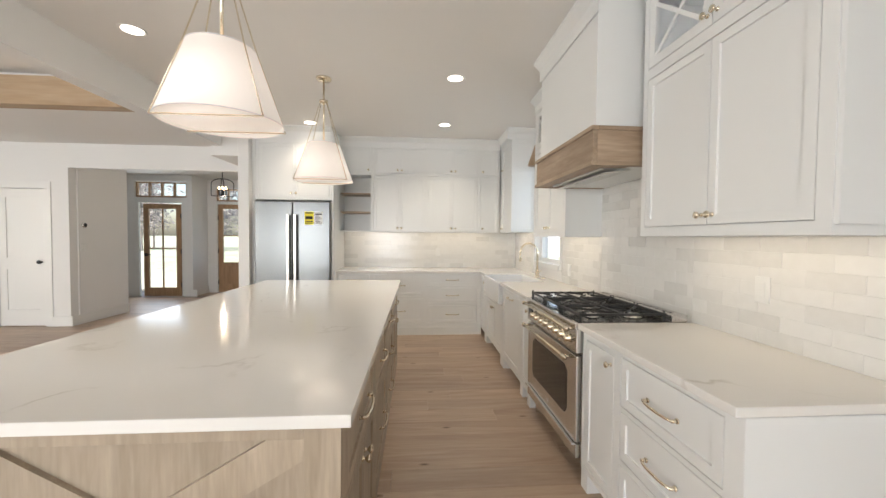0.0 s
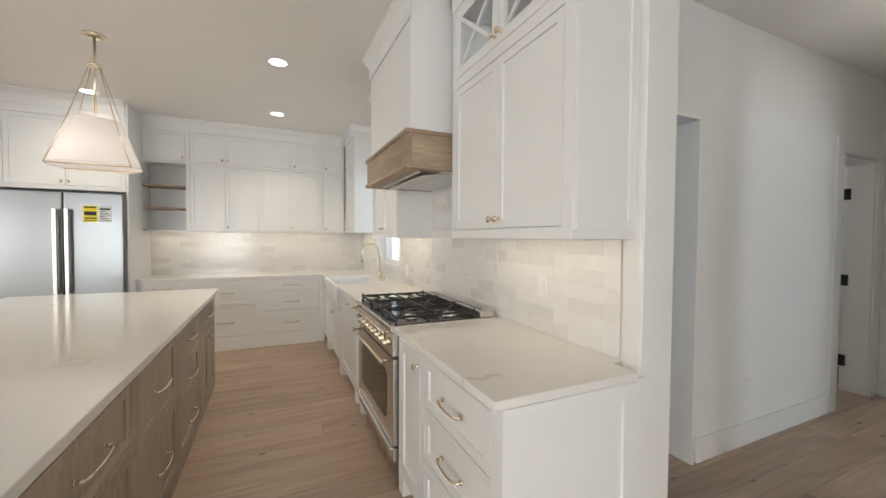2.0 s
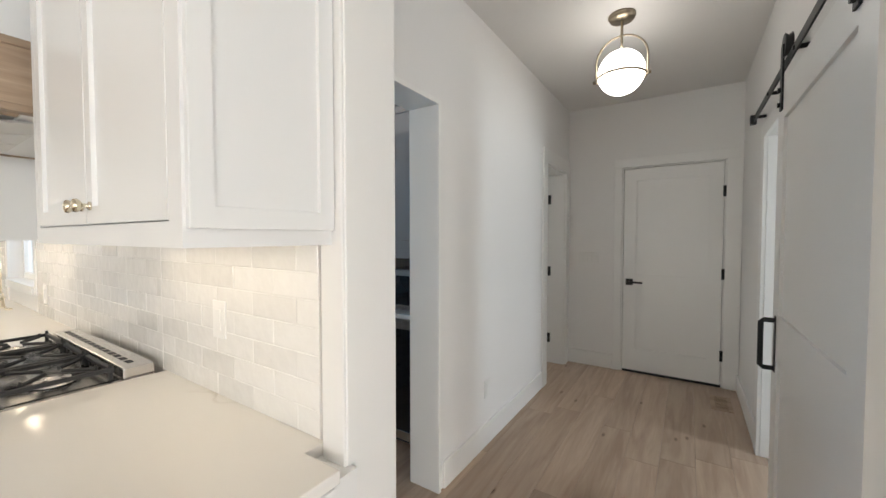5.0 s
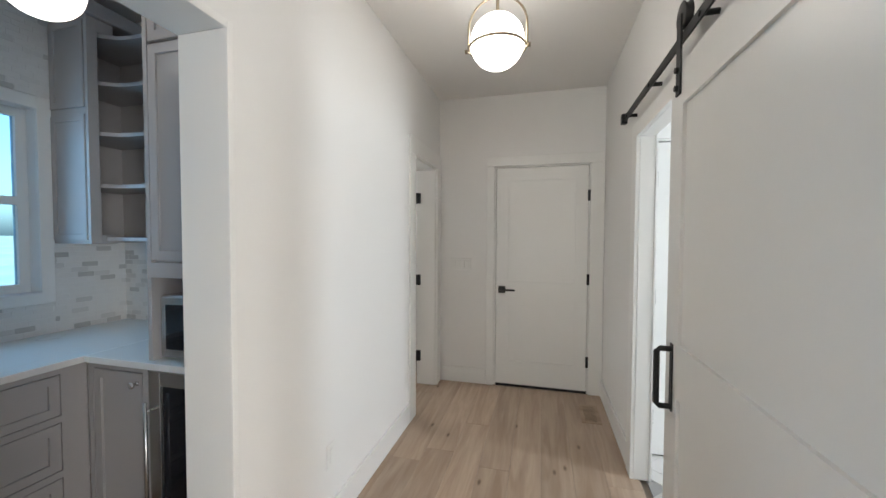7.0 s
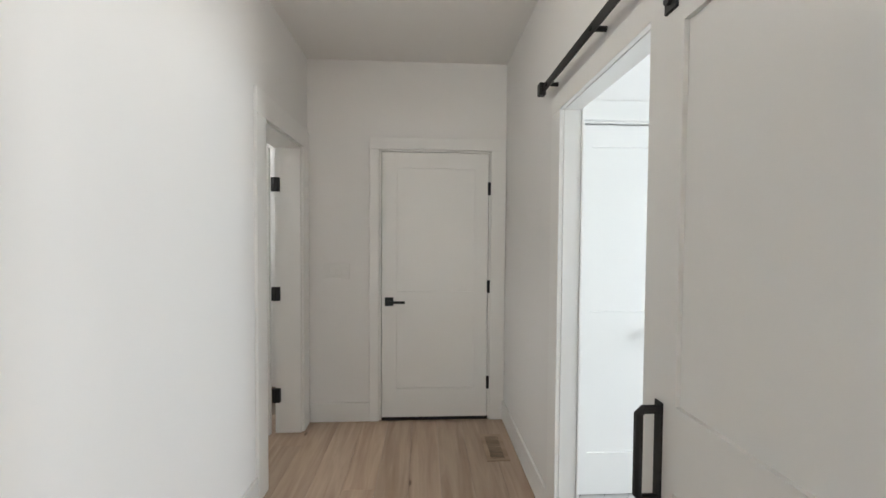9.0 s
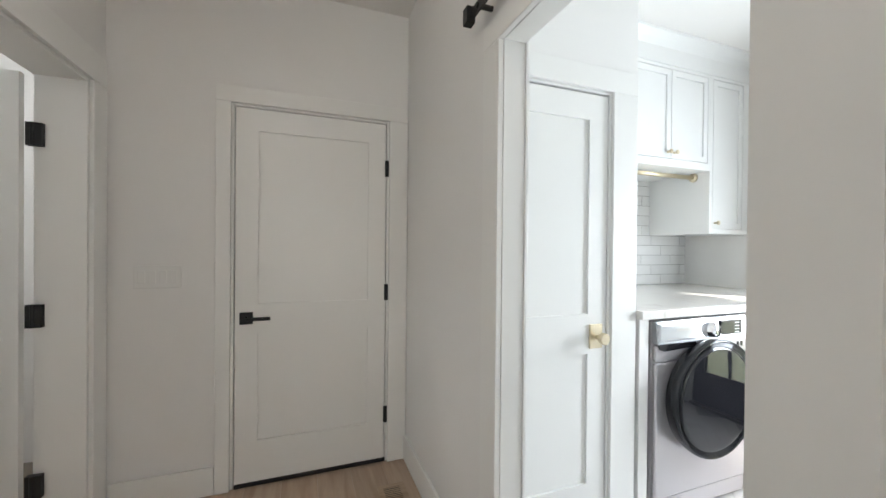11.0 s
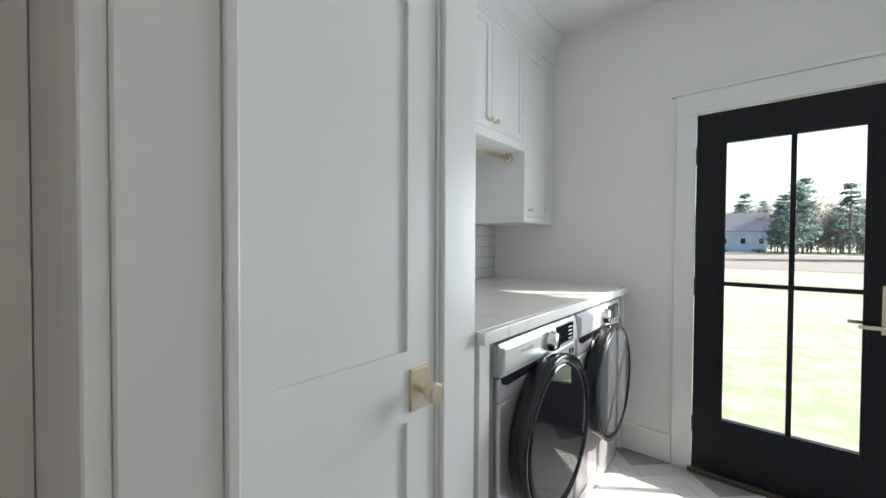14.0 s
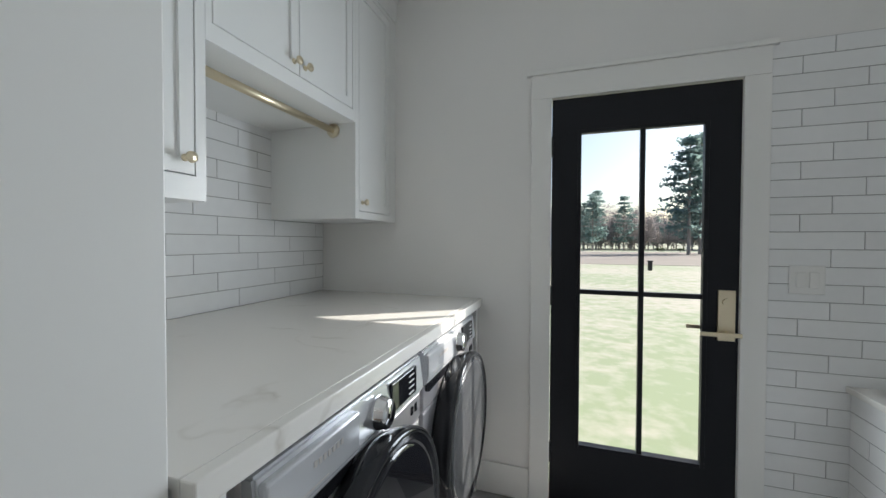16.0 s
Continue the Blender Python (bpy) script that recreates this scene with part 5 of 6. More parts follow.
bx(bm, dw - 0.175, 0.050, 0.909, dw - 0.035, 0.063, 0.927, 0.002)
part("outer_handle", bm, GOLD, ld, "satin brass outer lever")
for z in (0.25, 1.05, 1.80):
    bm = rod(bmesh.new(), (0.0, -0.052, z - 0.05), (0.0, -0.052, z + 0.05), 0.008, seg=10)
    part("hinge", bm, BLACK, ld, "black butt hinge")
solid("door_threshold", bx(bmesh.new(), 3.64, L_SOUTH - 0.15, -0.004, 4.48, L_SOUTH + 0.03, 0.026, 0.004), material("bronze_sill", (0.12, 0.09, 0.07), 0.4, 0.7), "dark bronze door threshold", "trim")

# closet door beside the opening (faces -x)
cd = panel_door("closet_door", pose(CLOSET + 0.006, -0.2125, 0.012, 0, 0, -90), 0.565, 2.052, "closed white two-panel closet door with brass knob", [(0.105, 0.235, 0.46, 0.842), (0.105, 1.03, 0.46, 1.933)])
bm = bx(bmesh.new(), 0.466, -0.010, 0.868, 0.538, 0.0, 0.980, 0.002)
spin(bm, [(0.014, 0), (0.011, 0.004), (0.011, 0.03), (0.024, 0.034), (0.027, 0.042), (0.027, 0.058), (0.023, 0.062), (0.0001, 0.063)], Matrix.Translation((0.502, -0.008, 0.922)) @ Matrix.Rotation(radians(90), 4, "X"), 24)
part("door_knob", bm, GOLD, cd, "satin brass knob on a rectangular plate")
for z in (0.25, 1.05, 1.82):
    hinge(0.0, z, cd)

# counter over the washers
LZ = 1.046
bm = bmesh.new()
bx(bm, CLOSET - 0.045, -0.956, LZ - 0.042, CLOSET - 0.017, L_SOUTH + 0.001, LZ, 0.003)
bx(bm, CLOSET - 0.017, -0.956, LZ - 0.042, L_EAST - 0.009, L_SOUTH + 0.001, LZ, 0.002)
tagged(new("laundry_countertop", finish("laundry_countertop", bm, QUARTZ)), "white quartz laundry counter above the machines", "countertop")
for y, w in ((-0.965, 0.06), (-2.562, 0.036)):
    sp = thing("counter_support", pose(CLOSET - 0.02, y, 0), "white upright panel under the laundry counter", "panel")
    part("board", box(0, -w, 0, 0.60, 0, LZ - 0.043), TRIM, sp)


RIM = material("gloss_black_rim", (0.02, 0.021, 0.024), 0.10, 0.2, vary=0.1)


def machine(y, door_mat, label):
    """A front-loading machine facing -x; local x runs towards -y."""
    ma = thing("washing_machine", pose(CLOSET - 0.035, y, 0, 0, 0, -90), label, "washing machine", "laundry machines")
    w, h = 0.683, 0.988
    part("body", box(0.0, 0.022, 0.02, w, 0.72, h, b=0.012), PLATINUM, ma)
    part("front", box(0.004, 0.0, 0.10, w - 0.004, 0.021, 0.782, b=0.009), PLATINUM, ma)
    part("upper_front", box(0.004, 0.0, 0.785, w - 0.004, 0.021, 0.868, b=0.006), PLATINUM, ma)
    part("kick_panel", box(0.004, 0.006, 0.015, w - 0.004, 0.02, 0.097, b=0.004), PLATINUM, ma)
    part("filter_cover", box(0.05, 0.002, 0.03, 0.20, 0.0058, 0.085, b=0.002), PLATINUM, ma)
    swap = Matrix(((0, 1, 0, 0), (1, 0, 0, 0), (0, 0, 1, 0), (0, 0, 0, 1)))
    bm = prism(bmesh.new(), [(-0.006, 0.872), (-0.012, 0.885), (0.002, 0.986), (0.05, 0.986), (0.05, 0.872)], w - 0.008, Matrix.Translation((0.004, 0.0, 0)) @ swap)
    bmesh.ops.recalc_face_normals(bm, faces=bm.faces)
    bmesh.ops.bevel(bm, geom=bm.edges[:], offset=0.005, segments=2, affect="EDGES")
    part("control_panel", bm, SILVER, ma, "bright silver control panel")
    part("detergent_drawer", box(0.012, -0.016, 0.888, 0.285, 0.004, 0.974, b=0.006), SILVER, ma)
    grip = [(0.014, 0.872), (0.285, 0.872), (0.25, 0.845), (0.05, 0.838), (0.02, 0.85)]
    part("drawer_grip", prism(bmesh.new(), grip, 0.004, Matrix.Translation((0, -0.0045, 0))), SMOKE, ma, "dark recessed drawer grip")
    for k in range(7):
        part("printed_bar", bx(bmesh.new(), 0.125 + k * 0.014, -0.0168, 0.936, 0.134 + k * 0.014, -0.0162, 0.948), GREY, ma)
    part("printed_bar", bx(bmesh.new(), 0.06, -0.0168, 0.900, 0.17, -0.0162, 0.903), GREY, ma)
    part("dial", spin(bmesh.new(), [(0.041, 0), (0.041, 0.010), (0.038, 0.014), (0.036, 0.030), (0.033, 0.034), (0.0001, 0.0345)], Matrix.Translation((0.385, -0.004, 0.926)) @ Matrix.Rotation(radians(90), 4, "X"), 32), CHROME, ma, "bright chrome selector dial", True)
    part("display", box(0.455, -0.011, 0.886, 0.622, 0.008, 0.970, b=0.003), SMOKE, ma, "glossy black display")
    for k in range(4):
        part("display_bar", bx(bmesh.new(), 0.565, -0.0122, 0.900 + k * 0.017, 0.600, -0.0112, 0.904 + k * 0.017), PAPER, ma)
    for k in range(2):
        part("feature_button", box(0.600 + k * 0.030, -0.003, 0.820, 0.616 + k * 0.030, 0.003, 0.846, b=0.001), SMOKE, ma)
    m = Matrix.Translation((w / 2 + 0.006, 0.0, 0.588)) @ Matrix.Rotation(radians(90), 4, "X")
    door = part("door_ring", spin(bmesh.new(), [(0.270, -0.01), (0.290, 0.012), (0.299, 0.040), (0.302, 0.066), (0.300, 0.075), (0.296, 0.079), (0.290, 0.0795), (0.286, 0.075)], m, 64), RIM, ma, "glossy black round door rim", True)
    part("door_glass", spin(bmesh.new(), [(0.2862, 0.0752), (0.25, 0.0765), (0.16, 0.078), (0.075, 0.0788), (0.0001, 0.079)], m, 64), door_mat, door, "smoked flat door glass", True)
    return ma


machine(-1.055, SMOKE, "silver front-loading washer with glossy black round door")
machine(-1.755, GREYDOOR, "silver front-loading dryer with grey glass round door")

# wall cabinets above the counter (face -x)
CX = 5.335
lg = "laundry wall cabinets"
LT = 2.60
ldp = L_EAST - CX - 0.008
cabinet("upper_cabinet", pose(CX, -0.96, 0, 0, 0, -90), 0.44, LT, ldp, [(0.03, 1.525, 0.41, LT - 0.02, "door_up_r")], "tall white laundry wall cabinet with brass knob", z0=1.46, group=lg, crown=TOPH, metal=GOLD)
cabinet("upper_cabinet", pose(CX, -1.401, 0, 0, 0, -90), 0.768, LT, ldp, [(0.02, 1.965, 0.748, LT - 0.02, "pair_up")], "white laundry wall cabinet with paired doors above the rod", z0=1.912, group=lg, crown=TOPH, metal=GOLD)
cabinet("upper_cabinet", pose(CX, -2.17, 0, 0, 0, -90), 0.428, LT, ldp, [(0.03, 1.495, 0.36, LT - 0.02, "door_up_l")], "narrow white laundry wall cabinet beside the rod", z0=1.46, group=lg, crown=TOPH, metal=GOLD)
hr = thing("hanging_rod", pose(5.455, -1.402, 1.882), "satin brass clothes rod between laundry cabinets", "rod")
part("tube", rod(bmesh.new(), (0, -0.002, 0), (0, -0.766, 0), 0.0155, seg=20), GOLD, hr, "", True)
for y0, y1 in ((-0.001, -0.012), (-0.767, -0.755)):
    part("flange", rod(bmesh.new(), (0, y0, 0), (0, y1, 0), 0.034, 0.03, 24), GOLD, hr, "", True)

plate("light_switch", pose(3.43, L_SOUTH + 0.012, 1.195, 0, 0, 180), 0.122, 0.12, 2, "white two-gang switch plate on tiled wall")


def tiles(parent, at, w, h, tw, th, mat, grout, shift, joint=0.003, thick=0.008, holes=(), seed=1, name="tile", jitter=0.0, limit=0):
    """Tiles in rows as pieces under parent; local x along the wall, z up, face to -y."""
    rr = random.Random(seed)
    base = part("grout", bx(bmesh.new(), 0, -thick * 0.82, 0, w, 0, h), grout, parent)
    base.matrix_local = at
    shared = {}
    k = 0
    z = 0.0
    while z < h - 0.004:
        z1 = min(z + th, h)
        x = -((k * shift) % 1.0) * tw
        while x < w - 0.004:
            a, b = max(x, 0.0), min(x + tw, w)
            x += tw
            if b - a < 0.012 or any(a < q[2] and b > q[0] and z < q[3] and z1 > q[1] for q in holes):
                continue
            key = (round(b - a, 3), round(z1 - z, 3))
            if key not in shared:
                ww, hh = (b - a) / 2 - joint / 2, (z1 - z) / 2 - joint / 2
                bm = bx(bmesh.new(), -ww, -thick, -hh, ww, -thick * 0.3, hh)
                edge = [e for e in bm.edges if all(v.co.y < -thick * 0.9 for v in e.verts)]
                bmesh.ops.bevel(bm, geom=edge, offset=0.0012, segments=1, affect="EDGES")
                shared[key] = finish(name, bm, mat)
            ob = new(name, shared[key])
            ob.parent = parent
            tilt = pose(0, rr.uniform(-jitter, jitter) * 0.1, 0, rr.uniform(-1, 1) * jitter * 60, 0, rr.uniform(-1, 1) * jitter * 40)
            ob.matrix_local = at @ pose((a + b) / 2, 0, (z + z1) / 2) @ tilt
        z += th
        k += 1


# ---- pantry ----
PX, PY = 3.39, 2.535
pg = "pantry cabinets"
cabinet("base_cabinet", pose(2.30, PY, 0), 1.09, BASE_H, 0.61, [(0.04, 0.66, 0.99, 0.845, "drawer"), (0.04, 0.415, 0.99, 0.63, "drawer"), (0.04, 0.15, 0.99, 0.385, "drawer")], "warm grey pantry drawer cabinet with nickel pulls", mat=GREY, z0=TOE, group=pg, legs=(0.955,), metal=STEEL)
cabinet("base_cabinet", pose(PX, 2.53, 0, 0, 0, -90), 0.36, BASE_H, 0.60, [(0.03, 0.15, 0.33, 0.845, "door_r")], "warm grey pantry base cabinet with one knob", mat=GREY, z0=TOE, group=pg, metal=STEEL)
bm = bmesh.new()
bx(bm, 2.26, PY - 0.03, 0.875, 3.999, 3.149, 0.905, 0.003)
bx(bm, PX - 0.03, 1.70, 0.875, 3.999, PY - 0.03, 0.905, 0.003)
tagged(new("pantry_countertop", finish("pantry_countertop", bm, QUARTZ)), "white quartz corner countertop in the pantry", "countertop")
tall = thing("microwave_cabinet", pose(PX, 2.16, 0, 0, 0, -90), "warm grey tall pantry cabinet with microwave niche", "cabinet")
part("side_panel", bx(bmesh.new(), 0.0, 0.0, 0.906, 0.022, 0.58, 2.66), GREY, tall)
part("side_panel", bx(bmesh.new(), 0.44, 0.0, 0.906, 0.46, 0.58, 2.66), GREY, tall)
part("back_panel", bx(bmesh.new(), 0.022, 0.50, 0.906, 0.44, 0.58, 2.66), GREY, tall)
part("niche_top", bx(bmesh.new(), 0.022, 0.0, 1.27, 0.44, 0.50, 1.335), GREY, tall)
part("body", bx(bmesh.new(), 0.022, 0.022, 1.335, 0.44, 0.50, 2.66), GREY, tall)
dr = part("door", shaker(0.026, 1.345, 0.436, 2.26, 0.0), GREY, tall)
knob(0.405, 1.40, dr, STEEL)
part("door", shaker(0.026, 2.275, 0.436, 2.64, 0.0), GREY, tall)
mw = thing("microwave", pose(PX + 0.02, 2.125, 0.906, 0, 0, -90), "silver countertop microwave in the pantry niche", "microwave")
part("case", box(0.0, 0.012, 0.008, 0.40, 0.36, 0.285, b=0.008), STEEL, mw)
part("door", box(0.008, 0.0, 0.012, 0.30, 0.012, 0.28, b=0.004), STEEL, mw)
part("window", box(0.04, -0.003, 0.05, 0.27, 0.0, 0.245, b=0.003), SMOKE, mw, "dark microwave window")
part("keypad", box(0.305, 0.002, 0.012, 0.395, 0.012, 0.28, b=0.003), SMOKE, mw)
wc = thing("beverage_cooler", pose(PX - 0.008, 2.155, 0, 0, 0, -90), "stainless beverage cooler with dark glass door", "wine cooler")
part("case", box(0.0, 0.04, 0.02, 0.45, 0.58, 0.868), BLACK, wc)
bm = bmesh.new()
for q in ((0.0, 0.06, 0.06, 0.862), (0.39, 0.06, 0.45, 0.862), (0.06, 0.06, 0.39, 0.12), (0.06, 0.80, 0.39, 0.862)):
    bx(bm, q[0], 0.0, q[1], q[2], 0.038, q[3], 0.002)
wd = part("door", bm, STEEL, wc)
part("door_glass", bx(bmesh.new(), 0.06, 0.008, 0.12, 0.39, 0.03, 0.80), SMOKE, wd, "dark tinted glass")
bm = rod(bmesh.new(), (0.03, -0.04, 0.18), (0.03, -0.04, 0.74), 0.008)
for z in (0.22, 0.70):
    rod(bm, (0.03, 0.0, z), (0.03, -0.04, z), 0.007)
part("handle", bm, STEEL, wd, "", True)
cs = thing("corner_shelf", pose(3.628, 2.165, 0), "warm grey open corner shelf unit with L-shaped shelves", "shelf", pg)
part("back_panel", bx(bmesh.new(), 0.018, 0.967, 1.405, 0.368, 0.98, 2.62), GREY, cs)
part("back_panel", bx(bmesh.new(), 0.352, 0.0, 1.405, 0.368, 0.967, 2.62), GREY, cs)
part("side_panel", bx(bmesh.new(), 0.0, 0.70, 1.405, 0.018, 0.98, 2.62), GREY, cs)
for za, zb in ((1.425, 2.10), (2.14, 2.60)):
    side = part("end_panel", shaker(0.012, za, 0.268, zb, 0, 0.012, 0.045, 0.007), GREY, cs, "framed grey end panel")
    side.matrix_local = pose(-0.012, 0.98, 0, 0, 0, -90)
part("stile", box(-0.012, 0.68, 1.405, 0.040, 0.70, 2.62, b=0.002), GREY, cs)
part("bottom_rail", box(0.040, 0.68, 1.405, 0.12, 0.70, 1.455, b=0.002), GREY, cs)
for z in (1.42, 1.715, 2.0, 2.275, 2.53):
    bm = bmesh.new()
    prism(bm, [(0.019, 0.966), (0.019, 0.705), (0.06, 0.69), (0.10, 0.62), (0.11, 0.55), (0.11, 0.0), (0.351, 0.0), (0.351, 0.966)], 0.02, Matrix.Translation((0, 0, z)) @ Matrix(((1, 0, 0, 0), (0, 0, 1, 0), (0, 1, 0, 0), (0, 0, 0, 1))))
    part("shelf", bm, GREY, cs)
part("top_rail", box(0.040, 0.68, 2.55, 0.12, 0.70, 2.62, b=0.002), GREY, cs)
part("crown", box(-0.04, 0.655, 2.621, 0.36, 0.975, 2.70, b=0.01), GREY, cs)
window("window_2", pose(2.85, 3.15, 1.14), 0.71, 0.99, "white pantry window with blue sky light tinted into its panes", True, SKYTINT_GLASS)

# ---- living room and foyer ----
ldr = panel_door("door_3", pose(-5.62, 5.98, 0.012), 0.64, 2.03, "closed white two-panel closet door with black knob", [(0.10, 0.24, 0.54, 0.838), (0.10, 1.008, 0.54, 1.90)])
part("door_knob", spin(rod(bmesh.new(), (0.585, 0, 0.95), (0.585, -0.05, 0.95), 0.012), [(0.012, 0.03), (0.028, 0.04), (0.028, 0.055), (0.0001, 0.062)], Matrix.Translation((0.585, 0, 0.95)) @ Matrix.Rotation(radians(90), 4, "X"), 18), BLACK, ldr, "black door knob")
casing("trim_living_door", [(-5.72, 5.954, 0, -5.62, 5.97, 2.05), (-4.98, 5.954, 0, -4.88, 5.97, 2.05), (-5.72, 5.954, 2.05, -4.88, 5.97, 2.15)])
th = thing("thermostat", pose(-4.62, 6.19, 1.52, 0, 0, 90), "small round dark thermostat on white plate", "thermostat")
part("dial", spin(bmesh.new(), [(0.042, 0), (0.042, 0.02), (0.036, 0.026), (0.0001, 0.027)], Matrix.Rotation(radians(90), 4, "X"), 24), CHROME, th, "", True)
part("face", spin(bmesh.new(), [(0.03, 0.0272), (0.0001, 0.0278)], Matrix.Rotation(radians(90), 4, "X"), 24), DARK, th)
plate("light_switch", pose(-4.62, 6.19, 1.18, 0, 0, 90), 0.12, 0.12, 2, "white two-gang switch plate in the foyer")


def glazed_door(name, at, w, h, cols, rows, z0, label, hinges):
    ob = tagged(new(name), label, "door", kind="structure")
    ob.matrix_basis = at
    r = 0.105
    bm = bmesh.new()
    bx(bm, 0, 0, 0, r, 0.045, h)
    bx(bm, w - r, 0, 0, w, 0.045, h)
    bx(bm, r, 0, 0, w - r, 0.045, z0)
    bx(bm, r, 0, h - r, w - r, 0.045, h)
    bmesh.ops.remove_doubles(bm, verts=bm.verts, dist=1e-5)
    part("door_frame", bm, OAKDOOR, ob)
    if z0 > 0.4:
        part("lower_panel", shaker(r + 0.01, 0.2, w - r - 0.01, z0 - 0.08, -0.006, 0.006, 0.03, 0.003), OAKDOOR, ob)
    for k in range(1, cols):
        x = r + (w - 2 * r) * k / cols
        part("muntin", bx(bmesh.new(), x - 0.012, 0.008, z0, x + 0.012, 0.037, h - r), OAKDOOR, ob)
    for k in range(1, rows):
        z = z0 + (h - r - z0) * k / rows
        part("muntin", bx(bmesh.new(), r, 0.0085, z - 0.012, w - r, 0.0365, z + 0.012), OAKDOOR, ob)
    pn = part("pane", bx(bmesh.new(), r, 0.02, z0, w - r, 0.024, h - r), GLASS, ob)
    pn.visible_shadow = False
    for z in (0.25, 1.0, 1.8):
        hinge(w if hinges > 0 else 0, z, ob)
    return ob


fd = glazed_door("french_door", pose(-5.56, 8.83, 0.01), 0.80, 2.06, 2, 2, 0.19, "alder wood glazed door with black hinges", 1)
lever(0.05, 0.93, fd, 1)
glazed_door("front_door", pose(-4.27, 9.45, 0.01), 0.95, 2.12, 2, 2, 0.72, "alder wood front door glazed above a panel", -1)
for name, x0, x1, y, z0, z1, n in (("transom_1", -5.70, -4.64, 8.84, 2.22, 2.56, 4), ("transom_2", -4.28, -3.32, 9.46, 2.2, 2.5, 4)):
    tr = tagged(new(name), "white four-pane transom window above the door", "window", kind="structure")
    bm = bx(bmesh.new(), x0, y, z0, x1, y + 0.06, z0 + 0.035)
    bx(bm, x0, y, z1 - 0.03, x1, y + 0.06, z1)
    for k in range(n + 1):
        x = x0 + (x1 - x0) * k / n
        bx(bm, x - 0.016, y, z0, x + 0.016, y + 0.0598, z1)
    part("window_frame", bm, OAKDOOR, tr)
    pn = part("pane", bx(bmesh.new(), x0, y + 0.03, z0, x1, y + 0.034, z1), GLASS, tr)
    pn.visible_shadow = False
casing("trim_foyer", [(-5.72, 8.80, 0, -5.64, 8.86, 2.22), (-4.70, 8.80, 0, -4.62, 8.86, 2.22), (-5.64, 8.80, 2.10, -4.70, 8.86, 2.215), (-4.75, 8.83, 0, -4.70, 8.87, 2.1),
                      (-4.30, 9.42, 0, -4.275, 9.49, 2.2), (-3.315, 9.42, 0, -3.24, 9.49, 2.2), (-4.275, 9.42, 2.135, -3.315, 9.49, 2.2)])
ln2 = thing("lantern", pose(-3.05, 7.2, 2.72), "black arched lantern with candle bulbs in the foyer", "lantern")
part("rod", rod(rod(bmesh.new(), (0, 0, 0), (0, 0, -0.30), 0.008), (0, 0, 0), (0, 0, -0.02), 0.06), BLACK, ln2)
for rot in (0, 90):
    pts = [(-0.18, 0, -0.62), (-0.18, 0, -0.40)] + [(-0.18 * math.cos(a), 0, -0.40 + 0.10 * math.sin(a)) for a in [math.pi * k / 10 for k in range(1, 10)]] + [(0.18, 0, -0.40), (0.18, 0, -0.62), (-0.18, 0, -0.62)]
    ob = part("hoop", tube(bmesh.new(), pts, 0.008, 6), BLACK, ln2)
    ob.matrix_local = pose(0, 0, 0, 0, 0, rot + 20)
for k in range(4):
    a = k * math.pi / 2 + 0.3
    p = (0.055 * math.cos(a), 0.055 * math.sin(a))
    part("candle", rod(bmesh.new(), (*p, -0.60), (*p, -0.50), 0.012), BLACK, ln2)
    part("bulb", spin(bmesh.new(), [(0.008, 0), (0.015, 0.02), (0.011, 0.045), (0.0001, 0.06)], Matrix.Translation((*p, -0.50)), 12), FLAME, ln2, "glowing candle bulb", True)
lp = new("lantern_light", bpy.data.lights.new("lantern_light", "POINT"))
lp.data.energy, lp.data.color, lp.data.shadow_soft_size = 9 * LAMPS, (1.0, 0.86, 0.70), 0.03
lp.location = (-3.05, 7.2, 2.0)
part("cross_bar", rod(rod(bmesh.new(), (-0.06, 0, -0.60), (0.06, 0, -0.60), 0.007), (0, -0.06, -0.60), (0, 0.06, -0.60), 0.007), BLACK, ln2)
for k, wx in enumerate((-6.2, -3.4, -0.6)):
    window("window_%d" % (k + 3), pose(wx + 0.75, -3.5, 0.3, 0, 0, 180), 1.5, 2.1, "tall white living room window")
window("window_6", pose(-8.0, 0.6, 0.35, 0, 0, 90), 2.8, 2.1, "wide white living room window")

# ---- outside ----


def lawn(name):
    m = bpy.data.materials.new(name)
    m.use_nodes = True
    n, l = m.node_tree.nodes, m.node_tree.links
    p = n["Principled BSDF"]
    geo = n.new("ShaderNodeNewGeometry")
    a = n.new("ShaderNodeTexNoise")
    a.inputs["Scale"].default_value, a.inputs["Detail"].default_value = 0.10, 6
    b = n.new("ShaderNodeTexNoise")
    b.inputs["Scale"].default_value, b.inputs["Detail"].default_value = 3.5, 10
    for t in (a, b):
        l.new(geo.outputs["Position"], t.inputs["Vector"])
    r = n.new("ShaderNodeValToRGB")
    r.color_ramp.elements[0].position, r.color_ramp.elements[0].color = 0.36, (0.42, 0.40, 0.34, 1)
    r.color_ramp.elements[1].position, r.color_ramp.elements[1].color = 0.62, (0.26, 0.315, 0.20, 1)
    mix = n.new("ShaderNodeMath")
    mix.operation = "MULTIPLY_ADD"
    mix.inputs[1].default_value, mix.inputs[2].default_value = 0.8, 0.10
    l.new(b.outputs[0], mix.inputs[0])
    av = n.new("ShaderNodeMath")
    l.new(a.outputs[0], av.inputs[0])
    av.inputs[1].default_value = -0.5
    av2 = n.new("ShaderNodeMath")
    l.new(av.outputs[0], av2.inputs[0])
    l.new(mix.outputs[0], av2.inputs[1])
    l.new(av2.outputs[0], r.inputs[0])
    l.new(r.outputs[0], p.inputs["Base Color"])
    p.inputs["Roughness"].default_value = 0.95
    return m


